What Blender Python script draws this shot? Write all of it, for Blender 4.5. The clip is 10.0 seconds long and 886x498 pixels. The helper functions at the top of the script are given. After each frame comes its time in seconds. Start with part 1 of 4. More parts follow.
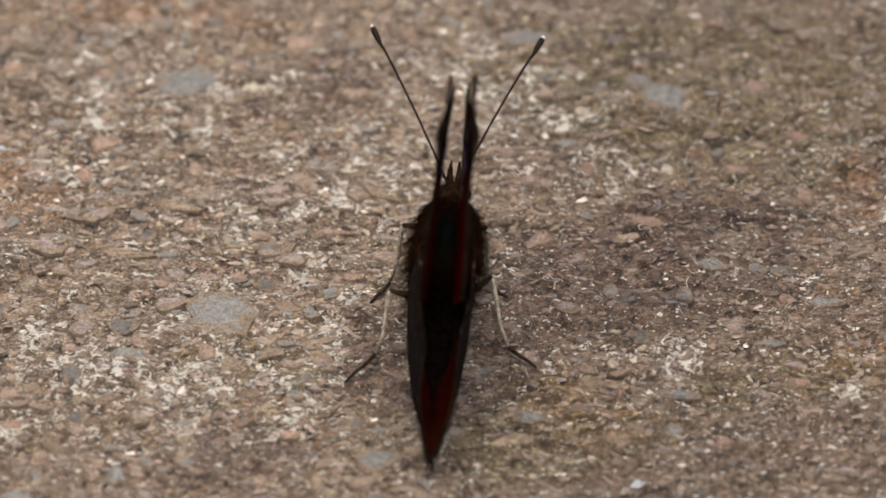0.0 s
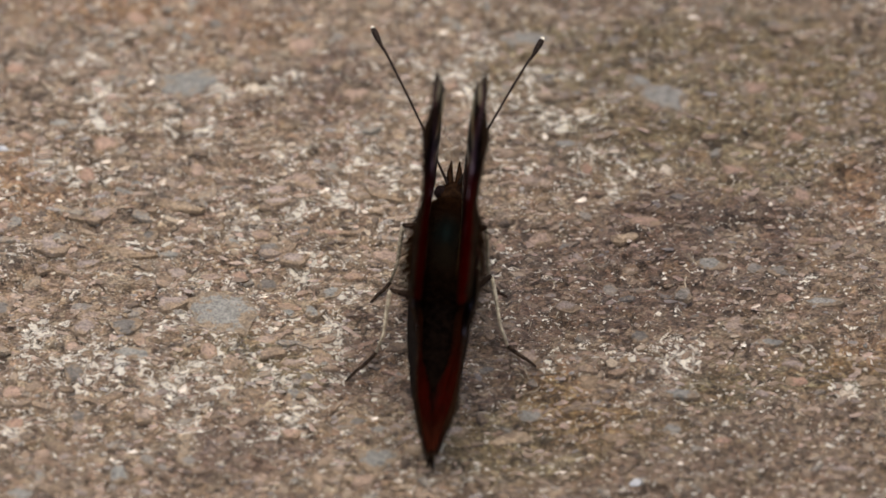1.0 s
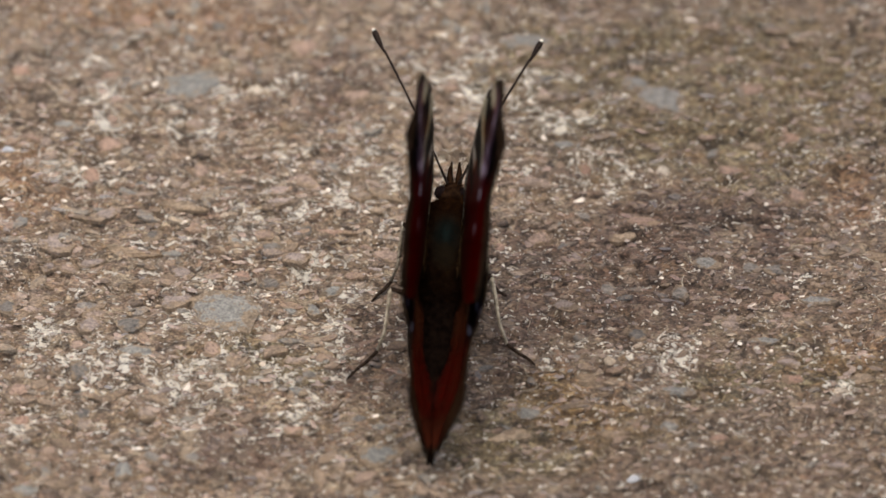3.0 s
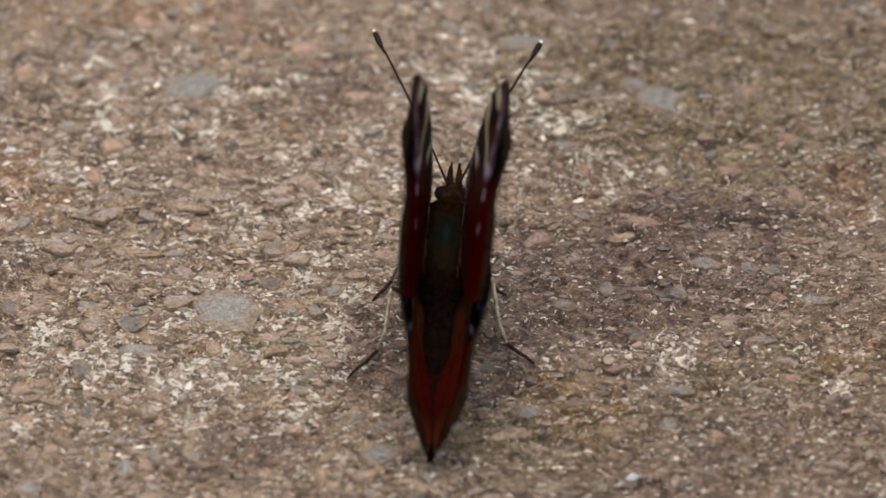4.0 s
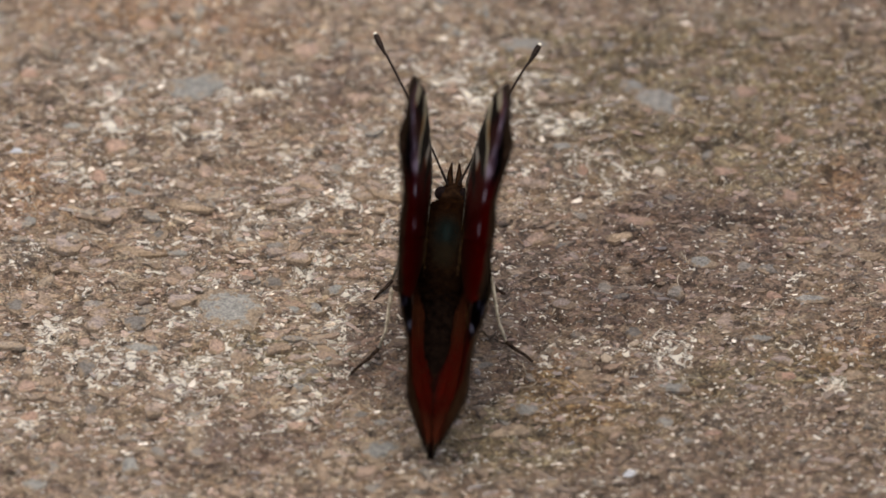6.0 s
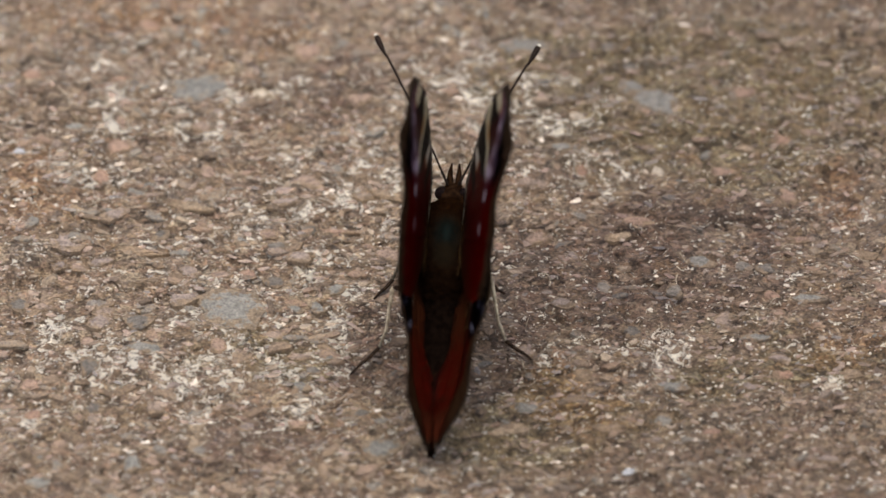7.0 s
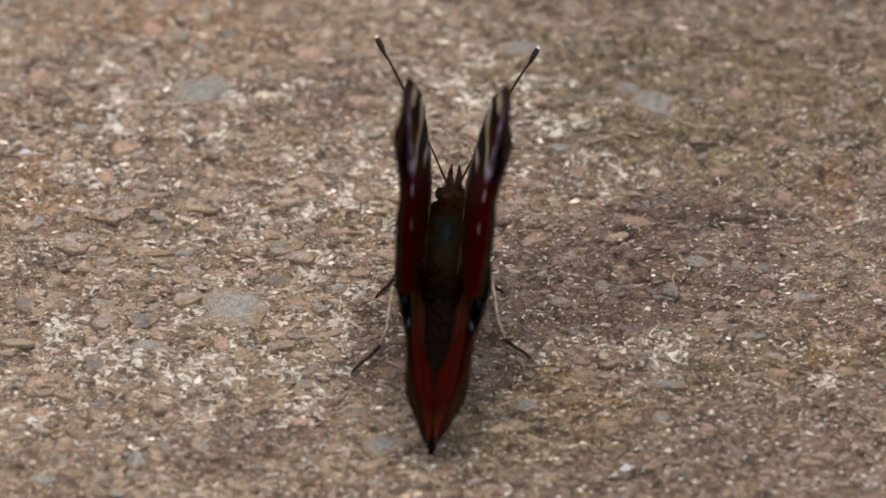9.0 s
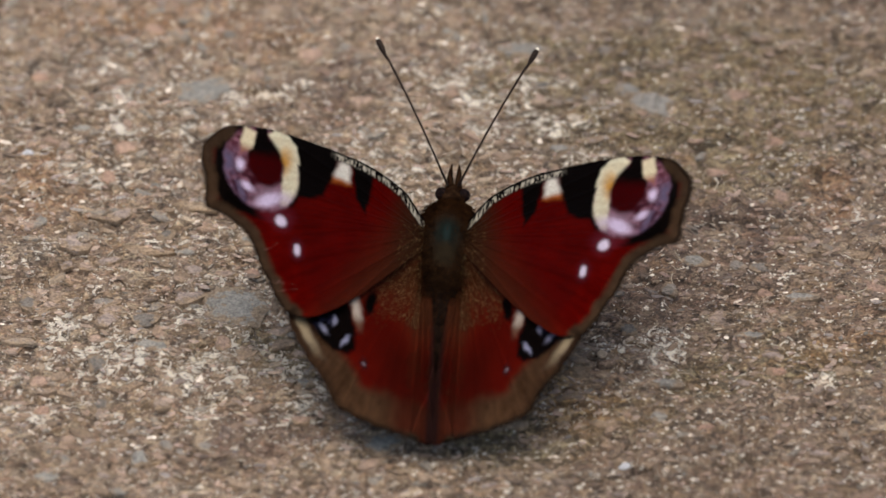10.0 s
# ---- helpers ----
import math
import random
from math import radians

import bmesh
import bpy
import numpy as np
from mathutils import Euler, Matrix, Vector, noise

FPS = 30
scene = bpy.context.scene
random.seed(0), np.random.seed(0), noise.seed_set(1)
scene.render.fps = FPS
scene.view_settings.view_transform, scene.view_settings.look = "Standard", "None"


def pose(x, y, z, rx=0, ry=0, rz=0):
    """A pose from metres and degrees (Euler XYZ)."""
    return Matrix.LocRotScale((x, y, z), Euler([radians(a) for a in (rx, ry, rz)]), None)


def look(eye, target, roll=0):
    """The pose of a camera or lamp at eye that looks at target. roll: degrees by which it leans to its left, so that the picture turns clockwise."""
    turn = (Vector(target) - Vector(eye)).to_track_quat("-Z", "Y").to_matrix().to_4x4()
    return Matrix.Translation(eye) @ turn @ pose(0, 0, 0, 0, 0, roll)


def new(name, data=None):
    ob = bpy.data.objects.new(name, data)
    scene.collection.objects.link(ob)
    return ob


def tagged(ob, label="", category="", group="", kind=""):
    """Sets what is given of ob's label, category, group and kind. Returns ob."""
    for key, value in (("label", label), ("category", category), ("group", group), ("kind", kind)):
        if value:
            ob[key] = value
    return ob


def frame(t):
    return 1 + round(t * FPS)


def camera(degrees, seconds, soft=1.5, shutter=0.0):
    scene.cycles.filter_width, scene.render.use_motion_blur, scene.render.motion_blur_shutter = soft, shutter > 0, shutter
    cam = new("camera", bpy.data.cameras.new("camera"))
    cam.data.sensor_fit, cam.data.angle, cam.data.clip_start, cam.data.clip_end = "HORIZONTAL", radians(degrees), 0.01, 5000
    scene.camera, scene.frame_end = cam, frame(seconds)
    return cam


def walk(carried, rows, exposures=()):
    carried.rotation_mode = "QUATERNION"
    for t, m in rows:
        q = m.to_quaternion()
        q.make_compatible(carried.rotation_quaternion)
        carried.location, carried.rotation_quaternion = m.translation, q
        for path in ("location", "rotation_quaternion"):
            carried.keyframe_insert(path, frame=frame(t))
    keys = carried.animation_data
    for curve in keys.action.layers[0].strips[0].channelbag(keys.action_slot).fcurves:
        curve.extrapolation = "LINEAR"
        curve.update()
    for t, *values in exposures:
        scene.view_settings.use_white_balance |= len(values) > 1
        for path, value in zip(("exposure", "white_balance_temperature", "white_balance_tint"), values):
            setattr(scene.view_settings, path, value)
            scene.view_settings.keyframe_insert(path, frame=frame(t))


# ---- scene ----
MM = 0.001

# ---------------------------------------------------------------- camera
cam = camera(8.0, 10.0, soft=1.6, shutter=0.15)
EYE = Vector((0.0, -0.46292, 0.41674))
PULL = Vector((0.00178, 0.74662, -0.66528))   # the line along which the camera draws back


def eye_at(t):
    return EYE - PULL * 0.62287 * (1.0 / (1.0 - 0.0065 * t) - 1.0)


walk(cam, [(0.5 * i, Matrix.Translation(eye_at(0.5 * i)) @ pose(0, 0, 0, 48, 0, 0)) for i in range(21)])

# ---------------------------------------------------------------- world, sun, exposure
SUN_ELEV, SUN_AZ = 86.0, 195.0      # degrees; the azimuth is counted from +Y towards +X
world = bpy.data.worlds.new("overcast_sky")
scene.world = world
world.use_nodes = True
wt = world.node_tree
sky = wt.nodes.new("ShaderNodeTexSky")
sky.sky_type = "NISHITA"
sky.sun_disc = False
sky.sun_elevation = radians(SUN_ELEV)
sky.sun_rotation = radians(SUN_AZ)
sky.air_density, sky.dust_density, sky.ozone_density = 1.0, 4.0, 1.0
wt.nodes["Background"].inputs["Strength"].default_value = 0.082
wt.links.new(sky.outputs[0], wt.nodes["Background"].inputs["Color"])
sun = new("sun", bpy.data.lights.new("sun", "SUN"))
sun.data.energy, sun.data.angle, sun.data.color = 1.35, radians(52), (1.0, 0.962, 0.935)
az, el = radians(SUN_AZ), radians(SUN_ELEV)
sun.matrix_world = look((math.sin(az) * math.cos(el), math.cos(az) * math.cos(el), math.sin(el)), (0, 0, 0))
scene.view_settings.exposure = 1.245


# ---------------------------------------------------------------- material helpers
class Tree:
    """A small writer for node materials. Values are sockets or numbers."""

    def __init__(self, name):
        self.mat = bpy.data.materials.new(name)
        self.mat.use_nodes = True
        self.t = self.mat.node_tree
        self.bsdf = self.t.nodes["Principled BSDF"]

    def put(self, socket, value):
        if isinstance(value, bpy.types.NodeSocket):
            self.t.links.new(value, socket)
        elif isinstance(value, tuple) and len(value) == 3 and socket.type == "RGBA":
            socket.default_value = (*value, 1.0)
        else:
            socket.default_value = value

    def math(self, op, a, b=0.0, c=None):
        n = self.t.nodes.new("ShaderNodeMath")
        n.operation = op
        self.put(n.inputs[0], a)
        self.put(n.inputs[1], b)
        if c is not None:
            self.put(n.inputs[2], c)
        return n.outputs[0]

    def attr(self, name):
        n = self.t.nodes.new("ShaderNodeAttribute")
        n.attribute_name = name
        return n.outputs["Fac"]

    def coords(self):
        n = self.t.nodes.new("ShaderNodeTexCoord")
        v = self.t.nodes.new("ShaderNodeVectorMath")
        v.operation = "SCALE"
        self.put(v.inputs[0], n.outputs["Object"])
        v.inputs["Scale"].default_value = 1000.0
        return v.outputs[0]

    def place(self):
        n = self.t.nodes.new("ShaderNodeNewGeometry")
        v = self.t.nodes.new("ShaderNodeVectorMath")
        v.operation = "SCALE"
        self.put(v.inputs[0], n.outputs["Position"])
        v.inputs["Scale"].default_value = 1000.0
        return v.outputs[0]

    def xyz(self, vec):
        n = self.t.nodes.new("ShaderNodeSeparateXYZ")
        self.put(n.inputs[0], vec)
        return n.outputs

    def vec(self, x, y, z=0.0):
        n = self.t.nodes.new("ShaderNodeCombineXYZ")
        for s, v in zip(n.inputs, (x, y, z)):
            self.put(s, v)
        return n.outputs[0]

    def vmath(self, op, a, b):
        n = self.t.nodes.new("ShaderNodeVectorMath")
        n.operation = op
        self.put(n.inputs[0], a)
        self.put(n.inputs[1], b)
        return n.outputs[0]

    def noise(self, vec, scale, detail=3.0, rough=0.55, colour=False):
        n = self.t.nodes.new("ShaderNodeTexNoise")
        self.put(n.inputs["Vector"], vec)
        n.inputs["Scale"].default_value = scale
        n.inputs["Detail"].default_value = detail
        n.inputs["Roughness"].default_value = rough
        return n.outputs["Color" if colour else "Fac"]

    def voronoi(self, vec, scale, feature="F1", out="Color", randomness=1.0, metric="EUCLIDEAN"):
        n = self.t.nodes.new("ShaderNodeTexVoronoi")
        n.feature = feature
        n.distance = metric
        self.put(n.inputs["Vector"], vec)
        n.inputs["Scale"].default_value = scale
        n.inputs["Randomness"].default_value = randomness
        return n.outputs[out]

    def step(self, value, lo, hi):
        n = self.t.nodes.new("ShaderNodeMapRange")
        n.interpolation_type = "SMOOTHSTEP"
        self.put(n.inputs["Value"], value)
        self.put(n.inputs["From Min"], lo)
        self.put(n.inputs["From Max"], hi)
        return n.outputs["Result"]

    def mix(self, fac, a, b, blend="MIX"):
        n = self.t.nodes.new("ShaderNodeMix")
        n.data_type = "RGBA"
        n.blend_type = blend
        self.put(n.inputs["Factor"], fac)
        self.put(n.inputs[6], a)
        self.put(n.inputs[7], b)
        return n.outputs[2]

    def ramp(self, fac, stops, constant=False):
        n = self.t.nodes.new("ShaderNodeValToRGB")
        if constant:
            n.color_ramp.interpolation = "CONSTANT"
        els = n.color_ramp.elements
        while len(els) < len(stops):
            els.new(0.5)
        for e, (p, c) in zip(els, stops):
            e.position, e.color = p, (*c, 1.0)
        self.put(n.inputs[0], fac)
        return n.outputs[0]

    def ellipse(self, u, v, cu, cv, ru, rv, turn=0.0, soft=0.15):
        c, s = math.cos(radians(turn)), math.sin(radians(turn))
        du, dv = self.math("SUBTRACT", u, cu), self.math("SUBTRACT", v, cv)
        a = self.math("ADD", self.math("MULTIPLY", du, c / ru), self.math("MULTIPLY", dv, s / ru))
        b = self.math("ADD", self.math("MULTIPLY", du, -s / rv), self.math("MULTIPLY", dv, c / rv))
        d = self.math("SQRT", self.math("ADD", self.math("MULTIPLY", a, a), self.math("MULTIPLY", b, b)))
        return self.step(d, 1.0 + soft, 1.0 - soft)

    def polygon(self, u, v, pts, soft=0.2):
        """A convex patch whose corners run counter-clockwise."""
        best = None
        for (x0, y0), (x1, y1) in zip(pts, pts[1:] + pts[:1]):
            ln = math.hypot(x1 - x0, y1 - y0)
            nx, ny = -(y1 - y0) / ln, (x1 - x0) / ln
            d = self.math("ADD", self.math("MULTIPLY", u, nx), self.math("MULTIPLY_ADD", v, ny, -(x0 * nx + y0 * ny)))
            best = d if best is None else self.math("MINIMUM", best, d)
        return self.step(best, -soft, soft)

    def bump(self, height, strength, distance):
        n = self.t.nodes.new("ShaderNodeBump")
        n.inputs["Strength"].default_value = strength
        n.inputs["Distance"].default_value = distance
        self.put(n.inputs["Height"], height)
        self.put(self.bsdf.inputs["Normal"], n.outputs[0])

    def finish(self, colour, rough=0.8, spec=0.3):
        self.put(self.bsdf.inputs["Base Color"], colour)
        self.put(self.bsdf.inputs["Roughness"], rough)
        self.put(self.bsdf.inputs["Specular IOR Level"], spec)
        return self.mat


# ---------------------------------------------------------------- materials: the stone
def stone_ground():
    m = Tree("weathered_conglomerate")
    p = m.place()
    warp = m.vmath("ADD", p, m.vmath("MULTIPLY", m.noise(p, 0.8, 4, 0.65, colour=True), (2.2, 2.2, 0.6)))
    # matrix colour in broad patches
    broad = m.noise(p, 0.07, 5, 0.62)
    col = m.ramp(broad, [(0.34, (0.25, 0.18, 0.12)), (0.45, (0.36, 0.27, 0.19)), (0.55, (0.33, 0.255, 0.185)), (0.66, (0.44, 0.32, 0.22))])
    # embedded fragments of several sizes, pressed into the matrix and lying along one grain
    lie = m.vmath("MULTIPLY", warp, (0.58, 1.0, 1.0))
    for scale, amount, lo, seed in ((0.3, 0.45, 0.62, 0.0), (0.62, 0.6, 0.52, 31.0), (1.15, 0.65, 0.42, 67.0), (2.3, 0.6, 0.32, 13.0)):
        cell = m.voronoi(m.vmath("ADD", lie, (seed, seed, 0.0)), scale, metric="MANHATTAN")
        r, g, b = m.xyz(cell)
        tone = m.ramp(r, [(0.0, (0.075, 0.06, 0.052)), (0.16, (0.17, 0.128, 0.10)), (0.34, (0.32, 0.245, 0.19)), (0.48, (0.37, 0.275, 0.235)), (0.58, (0.43, 0.29, 0.22)),
                          (0.70, (0.30, 0.262, 0.248)), (0.84, (0.50, 0.41, 0.325)), (1.0, (0.70, 0.61, 0.49))])
        keep = m.math("MULTIPLY", m.step(g, lo, lo + 0.10), amount)
        col = m.mix(keep, col, tone)
    flat = m.vmath("MULTIPLY", warp, (0.6, 1.0, 1.0))
    mid = m.noise(flat, 1.5, 5, 0.74)
    col = m.mix(0.85, col, m.ramp(mid, [(0.36, (0.34, 0.31, 0.29)), (0.46, (0.86, 0.85, 0.83)), (0.54, (1.08, 1.06, 1.03)), (0.66, (1.5, 1.45, 1.36))]), "MULTIPLY")
    fine = m.noise(m.vmath("MULTIPLY", p, (0.62, 1.0, 1.0)), 4.2, 4, 0.72)
    col = m.mix(0.85, col, m.ramp(fine, [(0.36, (0.30, 0.285, 0.275)), (0.5, (1.0, 0.99, 0.97)), (0.64, (1.68, 1.62, 1.52))]), "MULTIPLY")
    col = m.mix(1.0, col, (0.832, 0.774, 0.667), "MULTIPLY")
    col = m.mix(m.attr("olive"), col, m.mix(1.0, col, (0.885, 0.925, 0.80), "MULTIPLY"))
    # purplish grey stains with the butterfly's shade painted in, ochre stains, and the duller eastern half
    stain_shade, ochre, crusty, dull = (m.attr(k) for k in ("stain_shade", "ochre", "crusty", "dull"))
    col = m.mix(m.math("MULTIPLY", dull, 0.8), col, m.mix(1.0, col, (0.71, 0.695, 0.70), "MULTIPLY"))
    col = m.mix(m.math("MULTIPLY", stain_shade, 0.7), col, m.mix(1.0, col, (0.60, 0.565, 0.60), "MULTIPLY"))
    col = m.mix(m.math("MULTIPLY", ochre, 0.36), col, m.mix(1.0, col, (1.4, 1.02, 0.72), "MULTIPLY"))
    # white mineral crust: crumbs and winding threads
    crumbs = m.noise(m.vmath("MULTIPLY", warp, (0.66, 1.0, 1.0)), 1.7, 4, 0.6)
    where = m.noise(p, 0.24, 3, 0.6)
    thr = m.math("SUBTRACT", m.math("ADD", m.math("MULTIPLY_ADD", where, -0.40, 0.832), m.math("MULTIPLY", dull, 0.025)), m.math("MULTIPLY", crusty, 0.098))
    crust = m.step(m.math("SUBTRACT", crumbs, thr), 0.0, 0.012)
    thread = m.step(m.math("ABSOLUTE", m.math("SUBTRACT", m.noise(m.vmath("MULTIPLY", warp, (0.75, 1.0, 1.0)), 0.95, 3, 0.6), 0.5)), 0.022, 0.010)
    thread = m.math("MULTIPLY", m.math("MULTIPLY", thread, 0.8), m.math("MULTIPLY", m.step(where, 0.46, 0.54), m.step(crusty, 0.3, 0.8)))
    crust = m.math("MAXIMUM", crust, thread)
    specks = m.step(m.noise(m.vmath("MULTIPLY", p, (0.6, 1.0, 1.0)), 2.3, 2, 0.5), 0.655, 0.68)
    crust = m.math("MAXIMUM", crust, m.math("MULTIPLY", specks, 0.9))
    # cracks between flakes, the shade inside them painted as dark brown
    gap = m.voronoi(m.vmath("ADD", m.vmath("MULTIPLY", warp, (0.65, 1.0, 1.0)), (5.0, 9.0, 0.0)), 0.5, "DISTANCE_TO_EDGE", "Distance")
    crack = m.math("MULTIPLY", m.step(gap, 0.05, 0.012), m.step(m.noise(p, 0.33, 3, 0.6), 0.46, 0.55))
    col = m.mix(m.math("MULTIPLY", crack, 0.62), col, (0.045, 0.032, 0.024))
    col = m.mix(m.math("MULTIPLY", crust, 0.92), col, m.mix(fine, (0.84, 0.73, 0.55), (0.99, 0.91, 0.76)))
    h = m.math("ADD", m.math("MULTIPLY", mid, 0.8), m.math("ADD", m.math("MULTIPLY", fine, 0.8), m.math("MULTIPLY", crust, 0.25)))
    h = m.math("SUBTRACT", h, m.math("MULTIPLY", crack, 0.6))
    m.bump(h, 1.0, 0.0008)
    return m.finish(col, 0.85, 0.25)


def pebble(name, stops):
    m = Tree(name)
    p = m.place()
    info = m.t.nodes.new("ShaderNodeObjectInfo")
    col = m.ramp(info.outputs["Random"], stops)
    # matrix that still clings to the stone
    ox, oy, oz = m.xyz(m.coords())
    rim = m.math("SQRT", m.math("ADD", m.math("MULTIPLY", ox, ox), m.math("MULTIPLY", oy, oy)))
    cling = m.math("ADD", m.noise(p, 0.85, 4, 0.72), m.math("MULTIPLY_ADD", rim, 0.34, -0.215))
    col = m.mix(m.math("MULTIPLY", m.step(cling, 0.46, 0.56), 0.85), col, (0.31, 0.235, 0.165))
    mid = m.noise(p, 1.3, 5, 0.72)
    col = m.mix(0.7, col, m.ramp(mid, [(0.36, (0.5, 0.48, 0.46)), (0.5, (1, 1, 1)), (0.66, (1.35, 1.32, 1.28))]), "MULTIPLY")
    f = m.noise(p, 3.6, 4, 0.72)
    col = m.mix(0.7, col, m.ramp(f, [(0.36, (0.5, 0.49, 0.48)), (0.5, (1, 1, 1)), (0.64, (1.4, 1.37, 1.32))]), "MULTIPLY")
    col = m.mix(1.0, col, (0.832, 0.774, 0.667), "MULTIPLY")
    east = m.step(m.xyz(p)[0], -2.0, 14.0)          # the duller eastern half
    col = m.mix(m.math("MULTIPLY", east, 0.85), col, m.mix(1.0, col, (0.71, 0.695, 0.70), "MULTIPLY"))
    m.bump(m.math("ADD", f, mid), 0.9, 0.0004)
    return m.finish(col, 0.8, 0.3)


def grain_material():
    m = Tree("loose_grains")
    g = m.t.nodes.new("ShaderNodeNewGeometry")
    col = m.ramp(g.outputs["Random Per Island"], [(0.0, (0.13, 0.10, 0.08)), (0.25, (0.26, 0.195, 0.145)), (0.5, (0.35, 0.272, 0.215)), (0.66, (0.38, 0.28, 0.225)),
                                                  (0.8, (0.24, 0.22, 0.205)), (0.95, (0.40, 0.32, 0.235)), (1.0, (0.85, 0.76, 0.64))])
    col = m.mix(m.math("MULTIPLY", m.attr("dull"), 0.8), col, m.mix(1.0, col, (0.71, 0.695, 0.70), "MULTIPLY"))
    col = m.mix(m.math("MULTIPLY", m.attr("stain_shade"), 0.7), col, m.mix(1.0, col, (0.60, 0.565, 0.60), "MULTIPLY"))
    f = m.noise(m.place(), 3.6, 4, 0.72)
    col = m.mix(0.8, col, m.ramp(f, [(0.36, (0.4, 0.38, 0.37)), (0.64, (1.12, 1.06, 0.95))]), "MULTIPLY")
    return m.finish(col, 0.85, 0.2)


def chip_material():
    m = Tree("stone_chips")
    p = m.place()
    g = m.t.nodes.new("ShaderNodeNewGeometry")
    col = m.ramp(g.outputs["Random Per Island"], [(0.0, (0.15, 0.12, 0.105)), (0.2, (0.28, 0.215, 0.165)), (0.4, (0.355, 0.283, 0.232)), (0.55, (0.40, 0.29, 0.24)),
                                                  (0.7, (0.31, 0.285, 0.265)), (0.84, (0.27, 0.268, 0.26)), (0.95, (0.45, 0.36, 0.28)), (1.0, (0.66, 0.58, 0.48))])
    col = m.mix(m.math("MULTIPLY", m.step(m.noise(p, 0.9, 4, 0.7), 0.46, 0.58), 0.6), col, (0.33, 0.25, 0.178))
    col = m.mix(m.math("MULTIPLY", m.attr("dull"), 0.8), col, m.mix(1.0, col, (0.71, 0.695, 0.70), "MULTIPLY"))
    col = m.mix(m.math("MULTIPLY", m.attr("stain_shade"), 0.7), col, m.mix(1.0, col, (0.60, 0.565, 0.60), "MULTIPLY"))
    f = m.noise(p, 3.6, 4, 0.72)
    col = m.mix(0.8, col, m.ramp(f, [(0.36, (0.45, 0.43, 0.42)), (0.5, (1.0, 0.99, 0.97)), (0.64, (1.4, 1.36, 1.3))]), "MULTIPLY")
    col = m.mix(1.0, col, (0.832, 0.774, 0.667), "MULTIPLY")
    m.bump(m.math("ADD", f, m.noise(p, 1.3, 5, 0.72)), 0.9, 0.0004)
    return m.finish(col, 0.85, 0.25)


def plain(name, a, b, scale, rough=0.7, spec=0.3, bump=0.0002):
    m = Tree(name)
    n = m.noise(m.coords(), scale, 4, 0.65)
    m.bump(n, 0.6, bump)
    return m.finish(m.mix(m.step(n, 0.35, 0.65), a, b), rough, spec)


GROUND = stone_ground()
CHIPS = chip_material()
GRAINS = grain_material()
ST_BLUE = pebble("blue_grey_stone", [(0.0, (0.25, 0.252, 0.25)), (1.0, (0.35, 0.352, 0.345))])
ST_GREY = pebble("grey_stone", [(0.0, (0.18, 0.168, 0.16)), (1.0, (0.29, 0.27, 0.255))])
ST_LAVENDER = pebble("mauve_grey_stone", [(0.0, (0.30, 0.252, 0.238)), (1.0, (0.40, 0.335, 0.315))])
ST_TAN = pebble("tan_stone", [(0.0, (0.36, 0.275, 0.20)), (1.0, (0.46, 0.37, 0.28))])
ST_PINK = pebble("pinkish_stone", [(0.0, (0.42, 0.275, 0.215)), (1.0, (0.40, 0.325, 0.285))])
ST_WHITE = pebble("whitish_stone", [(0.0, (0.55, 0.49, 0.42)), (1.0, (0.70, 0.64, 0.56))])
ST_QUARTZ = plain("pale_quartz", (0.26, 0.255, 0.245), (0.40, 0.395, 0.385), 1.2, 0.75, 0.2)
ST_MIXED = pebble("brown_stone", [(0.0, (0.16, 0.13, 0.115)), (0.3, (0.30, 0.235, 0.18)), (0.55, (0.38, 0.285, 0.22)), (0.75, (0.33, 0.27, 0.235)), (1.0, (0.50, 0.40, 0.31))])


# ---------------------------------------------------------------- materials: the butterfly
def scales(m, u, v, col):
    """Dusty wing scales: fine grain across the colours."""
    f = m.noise(m.vec(u, v), 4.5, 4, 0.7)
    col = m.mix(0.7, col, m.ramp(f, [(0.36, (0.44, 0.44, 0.44)), (0.64, (0.96, 0.96, 0.96))]), "MULTIPLY")
    ribs = m.math("SINE", m.math("MULTIPLY", m.attr("vein"), 60.0))
    m.bump(m.math("ADD", f, m.math("MULTIPLY", ribs, 0.25)), 0.35, 0.0002)
    return col


def wing_coords(m, wob):
    u, v = m.attr("span"), m.attr("chord")
    n = m.xyz(m.noise(m.vec(u, v), 0.9, 3, 0.6, True))
    return (m.math("MULTIPLY_ADD", n[0], wob, m.math("ADD", u, -wob / 2)), m.math("MULTIPLY_ADD", n[1], wob, m.math("ADD", v, -wob / 2)))


BLACK = (0.0022, 0.0013, 0.0011)
PALE = (0.50, 0.40, 0.50)


